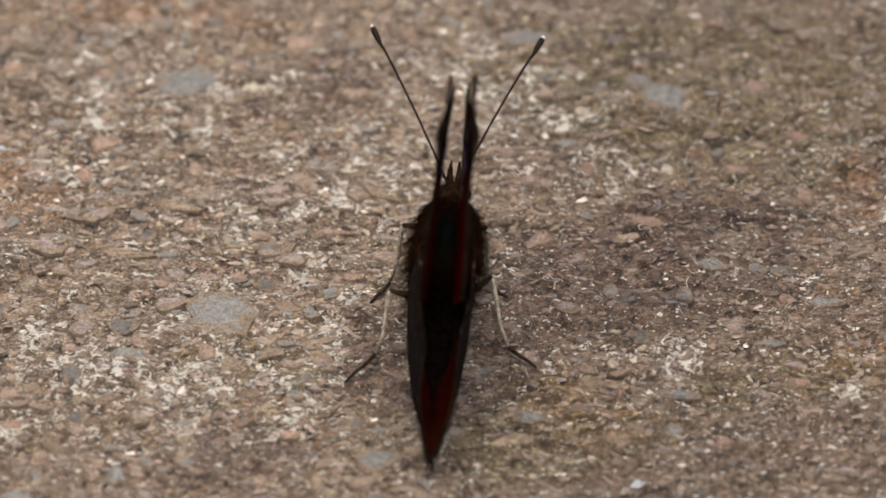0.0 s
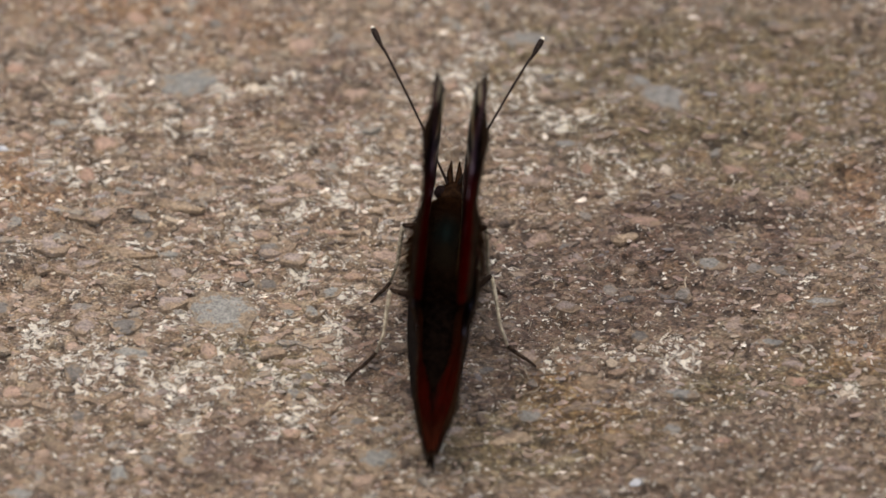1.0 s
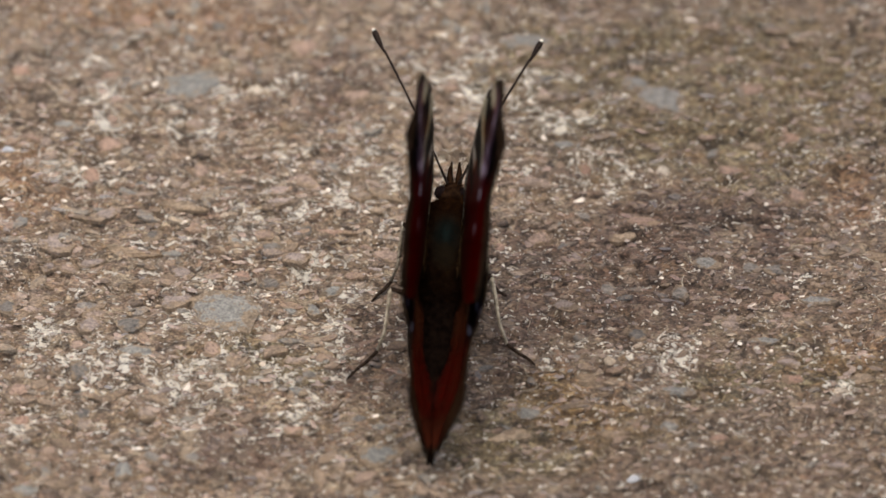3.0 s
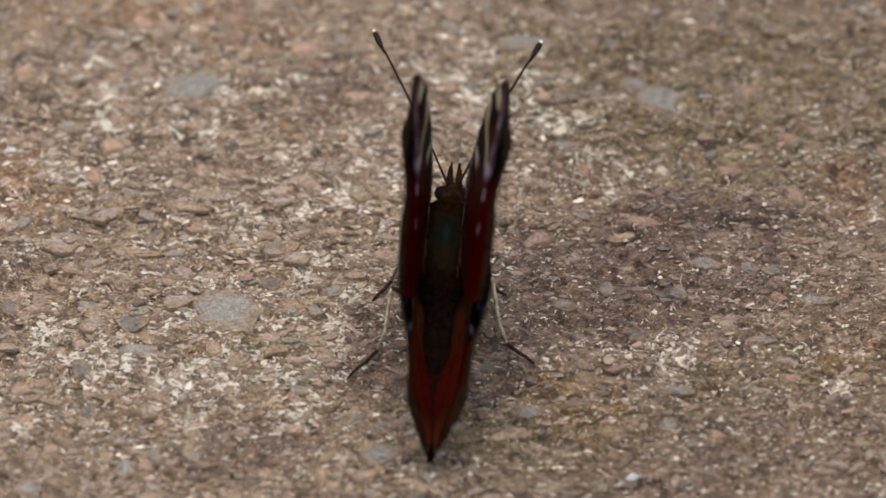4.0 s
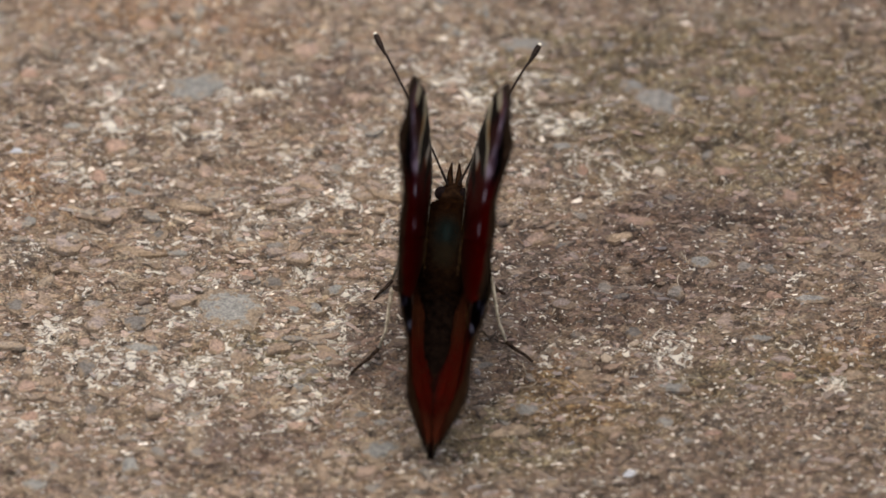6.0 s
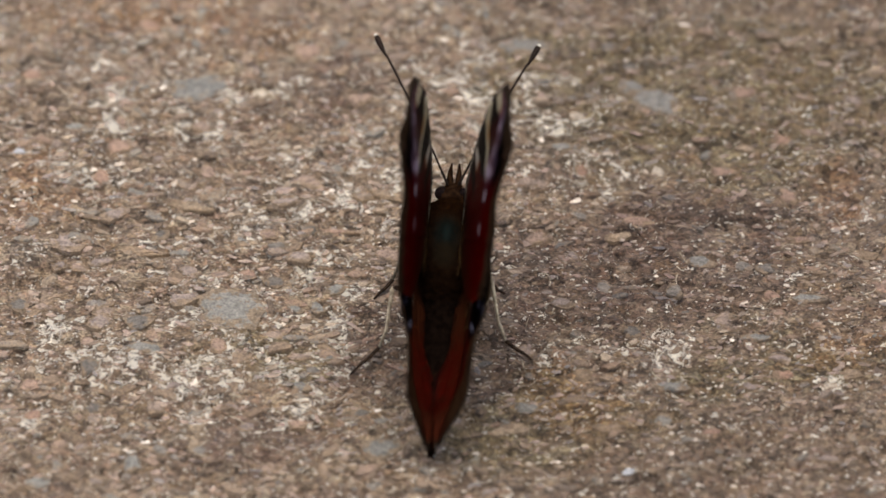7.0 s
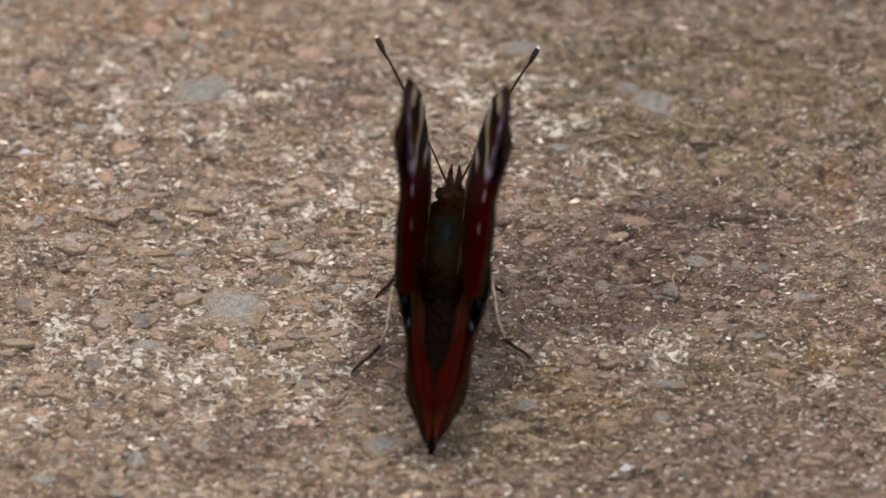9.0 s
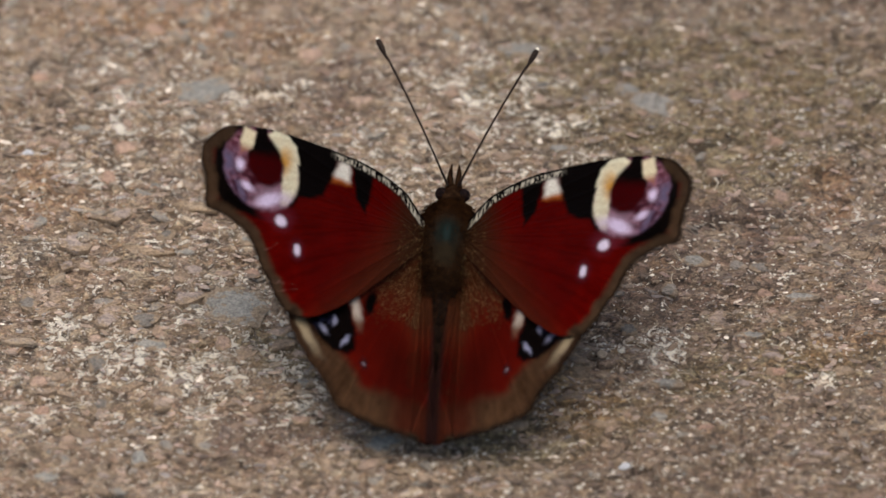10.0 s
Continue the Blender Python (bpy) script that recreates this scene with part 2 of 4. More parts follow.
def forewing_material():
    m = Tree("peacock_forewing_upper")
    u, v = wing_coords(m, 0.55)
    margin, costa = m.attr("margin"), m.attr("costa")
    col = m.mix(m.noise(m.vec(u, v), 0.25, 3), (0.030, 0.0004, 0.0003), (0.074, 0.0011, 0.0004))
    ray = m.math("ABSOLUTE", m.math("SINE", m.math("MULTIPLY", m.attr("vein"), 75.0)))
    col = m.mix(m.math("MULTIPLY", m.step(ray, 0.16, 0.0), 0.16), col, (0.02, 0.001, 0.001))
    streak = m.noise(m.vec(m.math("MULTIPLY", m.attr("vein"), 60.0), m.math("MULTIPLY", u, 0.22)), 1.0, 4, 0.6)
    col = m.mix(1.0, col, m.ramp(streak, [(0.36, (0.78, 0.76, 0.76)), (0.5, (1.0, 1.0, 1.0)), (0.66, (1.22, 1.35, 1.3))]), "MULTIPLY")
    root = m.step(m.math("ADD", u, m.math("MULTIPLY", v, 0.55)), 7.0, -1.0)
    col = m.mix(m.math("MULTIPLY", root, 0.85), col, (0.034, 0.0115, 0.0046))
    col = m.mix(m.math("MULTIPLY", m.step(u, 5.2, 1.2), 0.88), col, m.mix(m.noise(m.vec(u, v), 1.4, 3), (0.010, 0.0044, 0.0024), (0.034, 0.0135, 0.0058)))
    # black patches along the front edge, and the cream and orange wedge between them
    col = m.mix(m.polygon(u, v, [(16.6, -1.9), (17.2, 6.0), (10.8, 6.0), (11.3, 2.6), (12.4, -0.3), (13.4, -1.1)], 0.3), col, BLACK)
    wedge = m.polygon(u, v, [(9.35, 2.0), (11.6, 1.5), (10.7, 4.5), (9.65, 4.8)], 0.4)
    col = m.mix(wedge, col, m.mix(m.step(v, 1.9, 2.8), m.mix(m.step(v, 1.1, 2.3), (0.075, 0.003, 0.001), (0.26, 0.075, 0.014)), (0.54, 0.49, 0.40)))
    col = m.mix(m.polygon(u, v, [(7.3, -0.7), (8.4, 0.6), (9.4, 4.8), (6.6, 4.8), (6.9, 1.7)], 0.25), col, BLACK)
    # the eyespot: a black disc, a mauve ground with lilac rim, a dark pupil and the cream crescent
    col = m.mix(m.ellipse(u, v, 20.1, -0.1, 5.1, 5.6, 0, 0.06), col, BLACK)
    col = m.mix(m.ellipse(u, v, 22.4, -2.5, 2.9, 3.3, 0, 0.12), col, BLACK)
    col = m.mix(m.ellipse(u, v, 17.4, -4.3, 2.2, 1.2, -12, 0.4), col, (0.060, 0.004, 0.006))
    ring = m.ellipse(u, v, 19.75, 0.1, 4.4, 4.75, 0, 0.06)
    blot = m.step(m.noise(m.vec(u, v), 1.1, 3), 0.38, 0.62)
    col = m.mix(ring, col, m.mix(blot, (0.045, 0.008, 0.012), (0.17, 0.072, 0.092)))
    patchy = m.step(m.noise(m.vec(v, m.math("MULTIPLY", u, 0.5)), 0.8, 3, 0.6), 0.38, 0.62)
    rim = m.math("SUBTRACT", ring, m.ellipse(u, v, 19.6, 0.2, 3.3, 3.6, 0, 0.2))
    rim = m.math("MULTIPLY", m.math("MAXIMUM", rim, 0.0), m.math("MULTIPLY", m.step(u, 19.6, 21.4), m.step(v, 1.9, 0.5)))
    col = m.mix(m.math("MULTIPLY", rim, m.math("MULTIPLY_ADD", patchy, 0.75, 0.15)), col, (0.088, 0.072, 0.115))
    for cu, cv, ru, rv, turn in ((21.2, -1.25, 1.7, 0.26, 14), (22.5, -2.9, 0.85, 0.26, 62), (20.2, -3.4, 0.9, 0.22, -28)):
        col = m.mix(m.math("MULTIPLY", m.ellipse(u, v, cu, cv, ru, rv, turn, 0.6), 0.8), col, (0.022, 0.002, 0.005))
    pale = m.mix(m.ellipse(u, v, 17.15, 1.9, 0.75, 1.5, 8, 0.8), (0.55, 0.49, 0.33), (0.42, 0.20, 0.035))
    pale = m.mix(m.step(v, -0.8, -2.6), pale, (0.44, 0.35, 0.36))
    pale = m.mix(m.math("MULTIPLY", m.step(m.noise(m.vec(m.math("MULTIPLY", u, 0.4), v), 1.3, 3, 0.6), 0.45, 0.65), 0.35), pale, (0.34, 0.26, 0.15))
    crescent = m.math("MULTIPLY", ring, m.math("MULTIPLY", m.step(u, 17.45, 16.85), m.step(v, -3.9, -2.6)))
    crescent = m.math("MAXIMUM", crescent, m.polygon(u, v, [(15.4, 2.2), (17.4, 1.5), (18.6, 3.4), (19.3, 4.4), (18.6, 5.1), (17.0, 5.1), (15.9, 4.1)], 0.22))
    col = m.mix(m.math("MULTIPLY", m.ellipse(u, v, 18.3, -2.6, 2.2, 1.3, -30, 0.5), 0.75), col, (0.22, 0.13, 0.16))
    col = m.mix(crescent, col, pale)
    pupil = m.ellipse(u, v, 19.35, 1.1, 2.15, 2.85, -6, 0.16)
    gap = m.polygon(u, v, [(18.9, 2.8), (20.8, 2.8), (20.75, 5.2), (19.5, 5.2)], 0.2)
    heart = m.mix(m.step(m.math("MULTIPLY_ADD", m.math("SUBTRACT", u, 19.4), 0.3, v), 2.7, 1.0), BLACK, (0.026, 0.0007, 0.001))
    col = m.mix(m.math("MAXIMUM", pupil, gap), col, heart)
    col = m.mix(m.polygon(u, v, [(20.95, 2.1), (22.3, 1.1), (22.4, 2.6), (22.1, 4.3), (20.75, 4.1)], 0.25), col, m.mix(m.step(v, 1.4, 2.7), (0.20, 0.08, 0.05), (0.46, 0.39, 0.25)))
    for cu, cv, ru, rv, turn in ((18.5, -3.1, 1.55, 0.62, -35), (21.1, -2.4, 0.75, 0.42, 14), (22.2, -0.2, 0.5, 0.72, 8)):
        col = m.mix(m.ellipse(u, v, cu, cv, ru, rv, turn, 0.65), col, PALE)
    for cu, cv, ru, rv in ((16.9, -5.0, 0.85, 0.8), (14.7, -7.6, 0.55, 0.8)):
        col = m.mix(m.math("MULTIPLY", m.ellipse(u, v, cu, cv, ru * 1.4, rv * 1.4, 0, 0.6), 0.12), col, (0.14, 0.05, 0.08))
        col = m.mix(m.ellipse(u, v, cu, cv, ru * 0.75, rv * 0.8, 0, 0.4), col, (0.52, 0.44, 0.50))
    # brown outer border
    band = m.math("MULTIPLY_ADD", m.noise(m.vec(u, v), 0.6, 3), 1.1, 0.75)
    col = m.mix(m.step(m.math("SUBTRACT", margin, band), 0.45, -0.45), col, m.mix(m.noise(m.vec(u, v), 1.2, 3, 0.65), (0.015, 0.008, 0.0045), (0.050, 0.028, 0.015)))
    col = m.mix(m.math("MULTIPLY", m.step(margin, 0.5, 0.05), 0.65), col, (0.010, 0.006, 0.004))
    # black front edge with fine whitish bars
    ku = m.attr("span")
    near = m.math("MULTIPLY", m.step(costa, 1.3, 0.7), m.step(ku, 12.0, 11.0))
    col = m.mix(near, col, BLACK)
    bars = m.step(m.noise(m.vec(m.math("MULTIPLY", ku, 3.4), m.math("MULTIPLY", costa, 1.1)), 1.0, 2, 0.6), 0.47, 0.55)
    barzone = m.math("MULTIPLY", m.step(costa, 1.1, 0.8), m.step(costa, 0.2, 0.32))
    col = m.mix(m.math("MULTIPLY", m.math("MULTIPLY", near, barzone), bars), col, m.mix(m.noise(m.vec(u, v), 1.2, 2), (0.16, 0.13, 0.09), (0.56, 0.50, 0.38)))
    m.bsdf.inputs["Metallic"].default_value = 0.6      # scales send most light back squarely off the wing
    return m.finish(scales(m, m.attr("span"), m.attr("chord"), col), 0.6, 0.0)


def hindwing_material():
    m = Tree("peacock_hindwing_upper")
    u, v = wing_coords(m, 0.9)
    margin = m.attr("margin")
    col = m.mix(m.noise(m.vec(u, v), 0.3, 3), (0.050, 0.0020, 0.0009), (0.090, 0.0043, 0.0016))
    root = m.math("MAXIMUM", m.math("MULTIPLY", m.step(u, 3.4, -0.4), m.step(v, -15.5, -9.0)), m.step(v, -12.5, -6.0))
    col = m.mix(m.math("MULTIPLY", root, 0.88), col, m.mix(m.noise(m.vec(u, v), 1.1, 3), (0.026, 0.009, 0.0038), (0.056, 0.019, 0.0075)))
    gutter = m.math("MULTIPLY", m.step(m.attr("span"), -1.0, -1.8), m.step(v, -6.0, -9.0))
    fold = m.math("MULTIPLY", m.step(m.math("ABSOLUTE", m.math("SUBTRACT", u, 0.4)), 1.1, 0.2), m.math("MULTIPLY", m.step(v, -5.0, -8.0), m.step(v, -20.0, -16.0)))
    # shade of the trough between the closed wings, painted into the red
    deep_shade = m.math("MULTIPLY", m.step(u, 6.0, 2.5), m.step(v, -11.0, -16.0))
    col = m.mix(m.math("MULTIPLY", deep_shade, 0.6), col, (0.021, 0.0027, 0.0014))
    inner = m.math("MULTIPLY", m.step(u, 3.0, 0.4), m.step(v, -15.0, -9.0))
    col = m.mix(m.math("MULTIPLY", inner, 0.45), col, (0.046, 0.0145, 0.006))
    flecks = m.math("MULTIPLY", m.ellipse(u, v, 3.9, -7.6, 2.6, 4.2, 14, 0.5), m.step(m.noise(m.vec(u, v), 3.2, 2, 0.5), 0.56, 0.68))
    col = m.mix(m.math("MULTIPLY", flecks, 0.6), col, (0.15, 0.075, 0.032))
    band = m.math("MULTIPLY_ADD", m.noise(m.vec(u, v), 0.45, 3), 1.6, 2.9)
    border = m.step(m.math("SUBTRACT", margin, band), 1.0, -0.9)
    border = m.math("MULTIPLY", border, m.math("SUBTRACT", 1.0, m.math("MULTIPLY", m.step(u, 4.0, 1.0), 0.65)))
    col = m.mix(border, col, m.mix(m.noise(m.vec(u, v), 0.8, 3), (0.022, 0.0095, 0.0045), (0.068, 0.034, 0.016)))
    grain = m.noise(m.vec(m.math("MULTIPLY", m.attr("vein"), 70.0), m.math("MULTIPLY", margin, 0.25)), 1.0, 4, 0.62)
    col = m.mix(m.math("MULTIPLY_ADD", border, 0.7, 0.3), col, m.ramp(grain, [(0.36, (0.68, 0.62, 0.60)), (0.5, (1.0, 1.0, 1.0)), (0.66, (1.25, 1.25, 1.2))]), "MULTIPLY")
    col = m.mix(m.math("MULTIPLY", m.step(margin, 0.9, 0.1), 0.6), col, (0.014, 0.008, 0.005))
    col = m.mix(m.math("MULTIPLY", fold, 0.2), col, (0.046, 0.015, 0.006))
    col = m.mix(m.math("MULTIPLY", gutter, 0.9), col, m.mix(m.noise(m.vec(u, v), 1.5, 3), (0.005, 0.0025, 0.0025), (0.016, 0.008, 0.007)))
    outer = m.math("MULTIPLY", m.step(margin, 2.1, 1.3), m.step(margin, 0.5, 0.9))
    outer = m.math("MULTIPLY", outer, m.math("MULTIPLY", m.step(u, 7.0, 10.5), m.step(v, -19.0, -16.0)))
    col = m.mix(outer, col, (0.30, 0.23, 0.135))
    col = m.mix(m.ellipse(u, v, 5.9, -10.3, 0.6, 1.5, 10, 0.4), col, BLACK)
    col = m.mix(m.ellipse(u, v, 7.4, -11.8, 0.55, 1.8, -12, 0.7), col, m.mix(m.step(v, -11.8, -13.4), (0.38, 0.31, 0.24), (0.12, 0.075, 0.045)))
    col = m.mix(m.polygon(u, v, [(8.3, -17.1), (10.0, -17.0), (11.7, -16.0), (12.8, -14.6), (11.0, -10.8), (8.3, -11.3), (7.35, -14.4), (7.4, -16.3)], 0.3), col, BLACK)
    dust = m.math("MULTIPLY", m.ellipse(u, v, 11.1, -14.2, 0.7, 1.6, 45, 0.6), m.step(m.noise(m.vec(u, v), 1.6, 3), 0.4, 0.7))
    col = m.mix(m.math("MULTIPLY", dust, 0.5), col, (0.05, 0.05, 0.10))
    for cu, cv, ru, rv, turn in ((11.1, -15.0, 0.36, 0.62, -50), (9.9, -13.65, 0.24, 0.5, 10), (8.5, -15.65, 0.26, 0.8, 36)):
        col = m.mix(m.math("MULTIPLY", m.ellipse(u, v, cu, cv, ru, rv, turn, 0.65), 0.8), col, (0.20, 0.195, 0.26))
    col = m.mix(m.ellipse(u, v, 6.2, -17.5, 0.45, 0.6, 0, 0.7), col, (0.030, 0.006, 0.006))
    col = m.mix(m.ellipse(u, v, 6.2, -17.5, 0.2, 0.26, 0, 0.7), col, (0.17, 0.12, 0.13))
    m.bsdf.inputs["Metallic"].default_value = 0.6      # scales send most light back squarely off the wing
    return m.finish(scales(m, m.attr("span"), m.attr("chord"), col), 0.62, 0.0)


def underside_material():
    m = Tree("sooty_wing_underside")
    u, v = m.attr("span"), m.attr("chord")
    n = m.noise(m.vec(m.math("MULTIPLY", u, 0.5), v), 1.6, 5, 0.7)
    col = m.ramp(n, [(0.3, (0.008, 0.0058, 0.0045)), (0.55, (0.020, 0.0145, 0.011)), (0.8, (0.046, 0.034, 0.026))])
    return m.finish(scales(m, u, v, col), 0.95, 0.0)


def thorax_material():
    """Brown-black, with a dull blue-green shine along the middle of the back."""
    m = Tree("dark_thorax")
    p = m.coords()
    x, y, z = m.xyz(p)
    n = m.noise(p, 1.2, 4, 0.65)
    col = m.mix(m.step(n, 0.35, 0.65), (0.007, 0.0035, 0.0018), (0.018, 0.009, 0.0045))
    col = m.mix(m.ellipse(x, y, 0.25, 2.6, 2.6, 1.9, 0, 0.6), col, m.mix(n, (0.009, 0.0036, 0.0014), (0.022, 0.0085, 0.0032)))
    col = m.mix(m.ellipse(x, y, 0.25, -0.7, 1.3, 1.9, 0, 0.8), col, m.mix(n, (0.0032, 0.0044, 0.0037), (0.008, 0.011, 0.009)))
    col = m.mix(m.math("MULTIPLY", m.ellipse(x, y, 0.3, -0.7, 0.3, 0.8, 0, 0.9), 0.6), col, (0.012, 0.020, 0.018))
    col = m.mix(m.ellipse(x, y, 0.25, -3.0, 1.2, 1.2, 0, 0.5), col, m.mix(n, (0.008, 0.0055, 0.003), (0.017, 0.012, 0.007)))
    m.bump(n, 0.6, 0.0002)
    return m.finish(col, 0.9, 0.0)


FORE, HIND, UNDER = forewing_material(), hindwing_material(), underside_material()
FUR = plain("brown_fur", (0.007, 0.003, 0.0013), (0.026, 0.0113, 0.0045), 1.5, 0.95, 0.0)
FUR_GREY = plain("grey_brown_fur", (0.003, 0.0018, 0.0013), (0.012, 0.007, 0.0048), 1.5, 0.95, 0.0)
FUR_DARK = plain("black_fur", (0.006, 0.003, 0.0018), (0.02, 0.010, 0.005), 1.5, 0.9, 0.0)
CUTICLE = thorax_material()
EYE_DARK = plain("dark_compound_eye", (0.004, 0.0025, 0.0024), (0.011, 0.007, 0.0065), 4.0, 0.7, 0.01)
WING_HAIR = plain("golden_hair", (0.03, 0.014, 0.005), (0.17, 0.10, 0.042), 2.5, 0.85, 0.05)
INNER_HAIR = plain("brown_inner_hair", (0.010, 0.004, 0.002), (0.045, 0.019, 0.009), 2.0, 0.95, 0.0)
SCUFF = plain("rubbed_scales", (0.09, 0.035, 0.025), (0.24, 0.14, 0.11), 2.0, 0.95, 0.0)
FRINGE = plain("sooty_fringe", (0.010, 0.006, 0.004), (0.045, 0.028, 0.016), 1.5, 0.95, 0.0)
LEG = plain("tan_leg", (0.20, 0.155, 0.10), (0.42, 0.35, 0.24), 2.0)
LEG_DARK = plain("dark_leg", (0.010, 0.006, 0.004), (0.036, 0.022, 0.014), 2.0, 0.85, 0.05)
SHAFT = plain("dark_antenna", (0.008, 0.005, 0.004), (0.03, 0.02, 0.014), 3.0, 0.6, 0.05)
CRUST = plain("white_crust", (0.36, 0.30, 0.23), (0.74, 0.65, 0.52), 2.0, 0.95, 0.0)
FIBRE = plain("dry_fibre", (0.16, 0.11, 0.07), (0.55, 0.47, 0.34), 0.12, 0.8, 0.1)
TIP = plain("pale_antenna_tip", (0.55, 0.48, 0.36), (0.72, 0.66, 0.52), 4.0)


# ---------------------------------------------------------------- mesh helpers
def mesh_of(name, verts, faces, mats, smooth=True):
    me = bpy.data.meshes.new(name)
    me.from_pydata([tuple(v) for v in verts], [], faces)
    for mt in mats:
        me.materials.append(mt)
    if smooth:
        me.polygons.foreach_set("use_smooth", np.ones(len(me.polygons), dtype=bool))
    me.update()
    return me


def child(name, me, parent, m=None, label=""):
    ob = new(name, me)
    ob.parent = parent
    if m is not None:
        ob.matrix_basis = m
    return tagged(ob, label) if label else ob


def part(name, bm, material, parent, label="", m=None):
    me = bpy.data.meshes.new(name)
    bm.to_mesh(me)
    bm.free()
    me.materials.append(material)
    me.polygons.foreach_set("use_smooth", np.ones(len(me.polygons), dtype=bool))
    return child(name, me, parent, m, label)


def tube(path, radii, sides=10):
    """A closed bmesh tube through the points (in millimetres)."""
    bm = bmesh.new()
    pts = [Vector(q) for q in path]
    rings = []
    for i, q in enumerate(pts):
        d = (pts[min(i + 1, len(pts) - 1)] - pts[max(i - 1, 0)]).normalized()
        a = d.cross(Vector((0.3, 0.2, 1.0))).normalized()
        b = d.cross(a)
        rings.append([bm.verts.new((q + (a * math.cos(k * math.tau / sides) + b * math.sin(k * math.tau / sides)) * radii[i]) * MM) for k in range(sides)])
    for r0, r1 in zip(rings, rings[1:]):
        for k in range(sides):
            bm.faces.new((r0[k], r0[(k + 1) % sides], r1[(k + 1) % sides], r1[k]))
    bm.faces.new(list(reversed(rings[0])))
    bm.faces.new(rings[-1])
    bmesh.ops.recalc_face_normals(bm, faces=bm.faces[:])
    return bm


def spline(ctrl, n):
    """n points of a Catmull-Rom curve through ctrl."""
    c = [np.array(q, float) for q in ctrl]
    c = [2 * c[0] - c[1]] + c + [2 * c[-1] - c[-2]]
    out = []
    segs = len(c) - 3
    for i in range(n):
        s = i / (n - 1) * segs
        k = min(int(s), segs - 1)
        t = s - k
        p0, p1, p2, p3 = c[k:k + 4]
        out.append(0.5 * ((2 * p1) + (p2 - p0) * t + (2 * p0 - 5 * p1 + 4 * p2 - p3) * t * t + (3 * p1 - p0 - 3 * p2 + p3) * t ** 3))
    return np.array(out)


def to_line(pts, line):
    """Distance of each point to a polyline."""
    best = np.full(len(pts), 1e9)
    for a, b in zip(line, line[1:]):
        ab = b - a
        t = np.clip(((pts - a) @ ab) / max(ab @ ab, 1e-12), 0, 1)
        best = np.minimum(best, np.linalg.norm(pts - (a + t[:, None] * ab), axis=1))
    return best


def wing_mesh(name, outline, root, costa_to, margin_to, upper, side, shape, rings=40, around=170):
    """A thin double-faced wing, a fan of rings from its root. side: 1 or -1. shape gives the height above the flat wing."""
    edge = spline(outline, around)
    k = int(costa_to * (around - 1))
    # the soft scalloped fringe of the outer margin
    for i in range(k, around):
        wave = 0.07 * math.sin(i * 0.83) + 0.06 * math.sin(i * 2.3 + 1) + 0.08 * math.sin(i * 0.37)
        fade = min(1.0, (i - k) / 6.0) * min(1.0, max(0.0, (around * 0.86 - i) / 8.0))
        d = edge[i] - root
        edge[i] = edge[i] + d / np.linalg.norm(d) * wave * fade
    root = np.array(root, float)
    flat = []
    for j in range(rings):
        rho = 0.03 + 0.97 * (j / (rings - 1)) ** 0.85
        flat.append(root + (edge - root) * rho)
    flat = np.concatenate(flat)
    n = len(flat)
    margin = to_line(flat, edge[k:int(around * margin_to)])
    w = shape(flat[:, 0], flat[:, 1], margin)
    rib = np.tile(np.linspace(0, 1, around), rings)
    w = w + 0.05 * np.exp(-(np.sin(rib * math.pi * 11) / 0.22) ** 2)
    lie = flat + w[:, None] * np.array([[0.577, -0.667]])
    thick = 0.05
    verts = np.zeros((2 * n, 3))
    verts[:n, 0], verts[:n, 1], verts[:n, 2] = lie[:, 0] * side, lie[:, 1], w + thick
    verts[n:, 0], verts[n:, 1], verts[n:, 2] = lie[:, 0] * side, lie[:, 1], w - thick
    faces, mats = [], []
    for j in range(rings - 1):
        for i in range(around - 1):
            a, b, c, d = j * around + i, j * around + i + 1, (j + 1) * around + i + 1, (j + 1) * around + i
            up = (a, d, c, b) if side < 0 else (a, b, c, d)
            faces.append(up[::-1])
            mats.append(0)
            faces.append(tuple(q + n for q in up))
            mats.append(1)
    rim = [j * around for j in range(rings)]
    rim += [(rings - 1) * around + i for i in range(1, around)]
    rim += [j * around + around - 1 for j in range(rings - 2, -1, -1)]
    for a, b in zip(rim, rim[1:]):
        faces.append((a, b, b + n, a + n))
        mats.append(0)
    me = mesh_of(name, verts * MM, faces, [upper, UNDER])
    me.polygons.foreach_set("material_index", mats)
    two = np.concatenate([flat, flat])
    vein = np.tile(np.tile(np.linspace(0, 1, around), rings), 2)
    for key, val in (("span", two[:, 0]), ("chord", two[:, 1]), ("margin", np.tile(margin, 2)), ("costa", to_line(two, edge[:k + 8])), ("vein", vein)):
        at = me.attributes.new(key, "FLOAT", "POINT")
        at.data.foreach_set("value", np.asarray(val, dtype=np.float32))
    return me


def tuft(bm, base, direction, length, width):
    """One tapering hair, three-sided."""
    d = direction.normalized()
    a = d.cross(Vector((0.13, 0.31, 0.94))).normalized()
    b = d.cross(a)
    low = [bm.verts.new((base + (a * math.cos(k * 2.094) + b * math.sin(k * 2.094)) * width) * MM) for k in range(3)]
    top = bm.verts.new((base + d * length) * MM)
    for k in range(3):
        bm.faces.new((low[k], low[(k + 1) % 3], top))


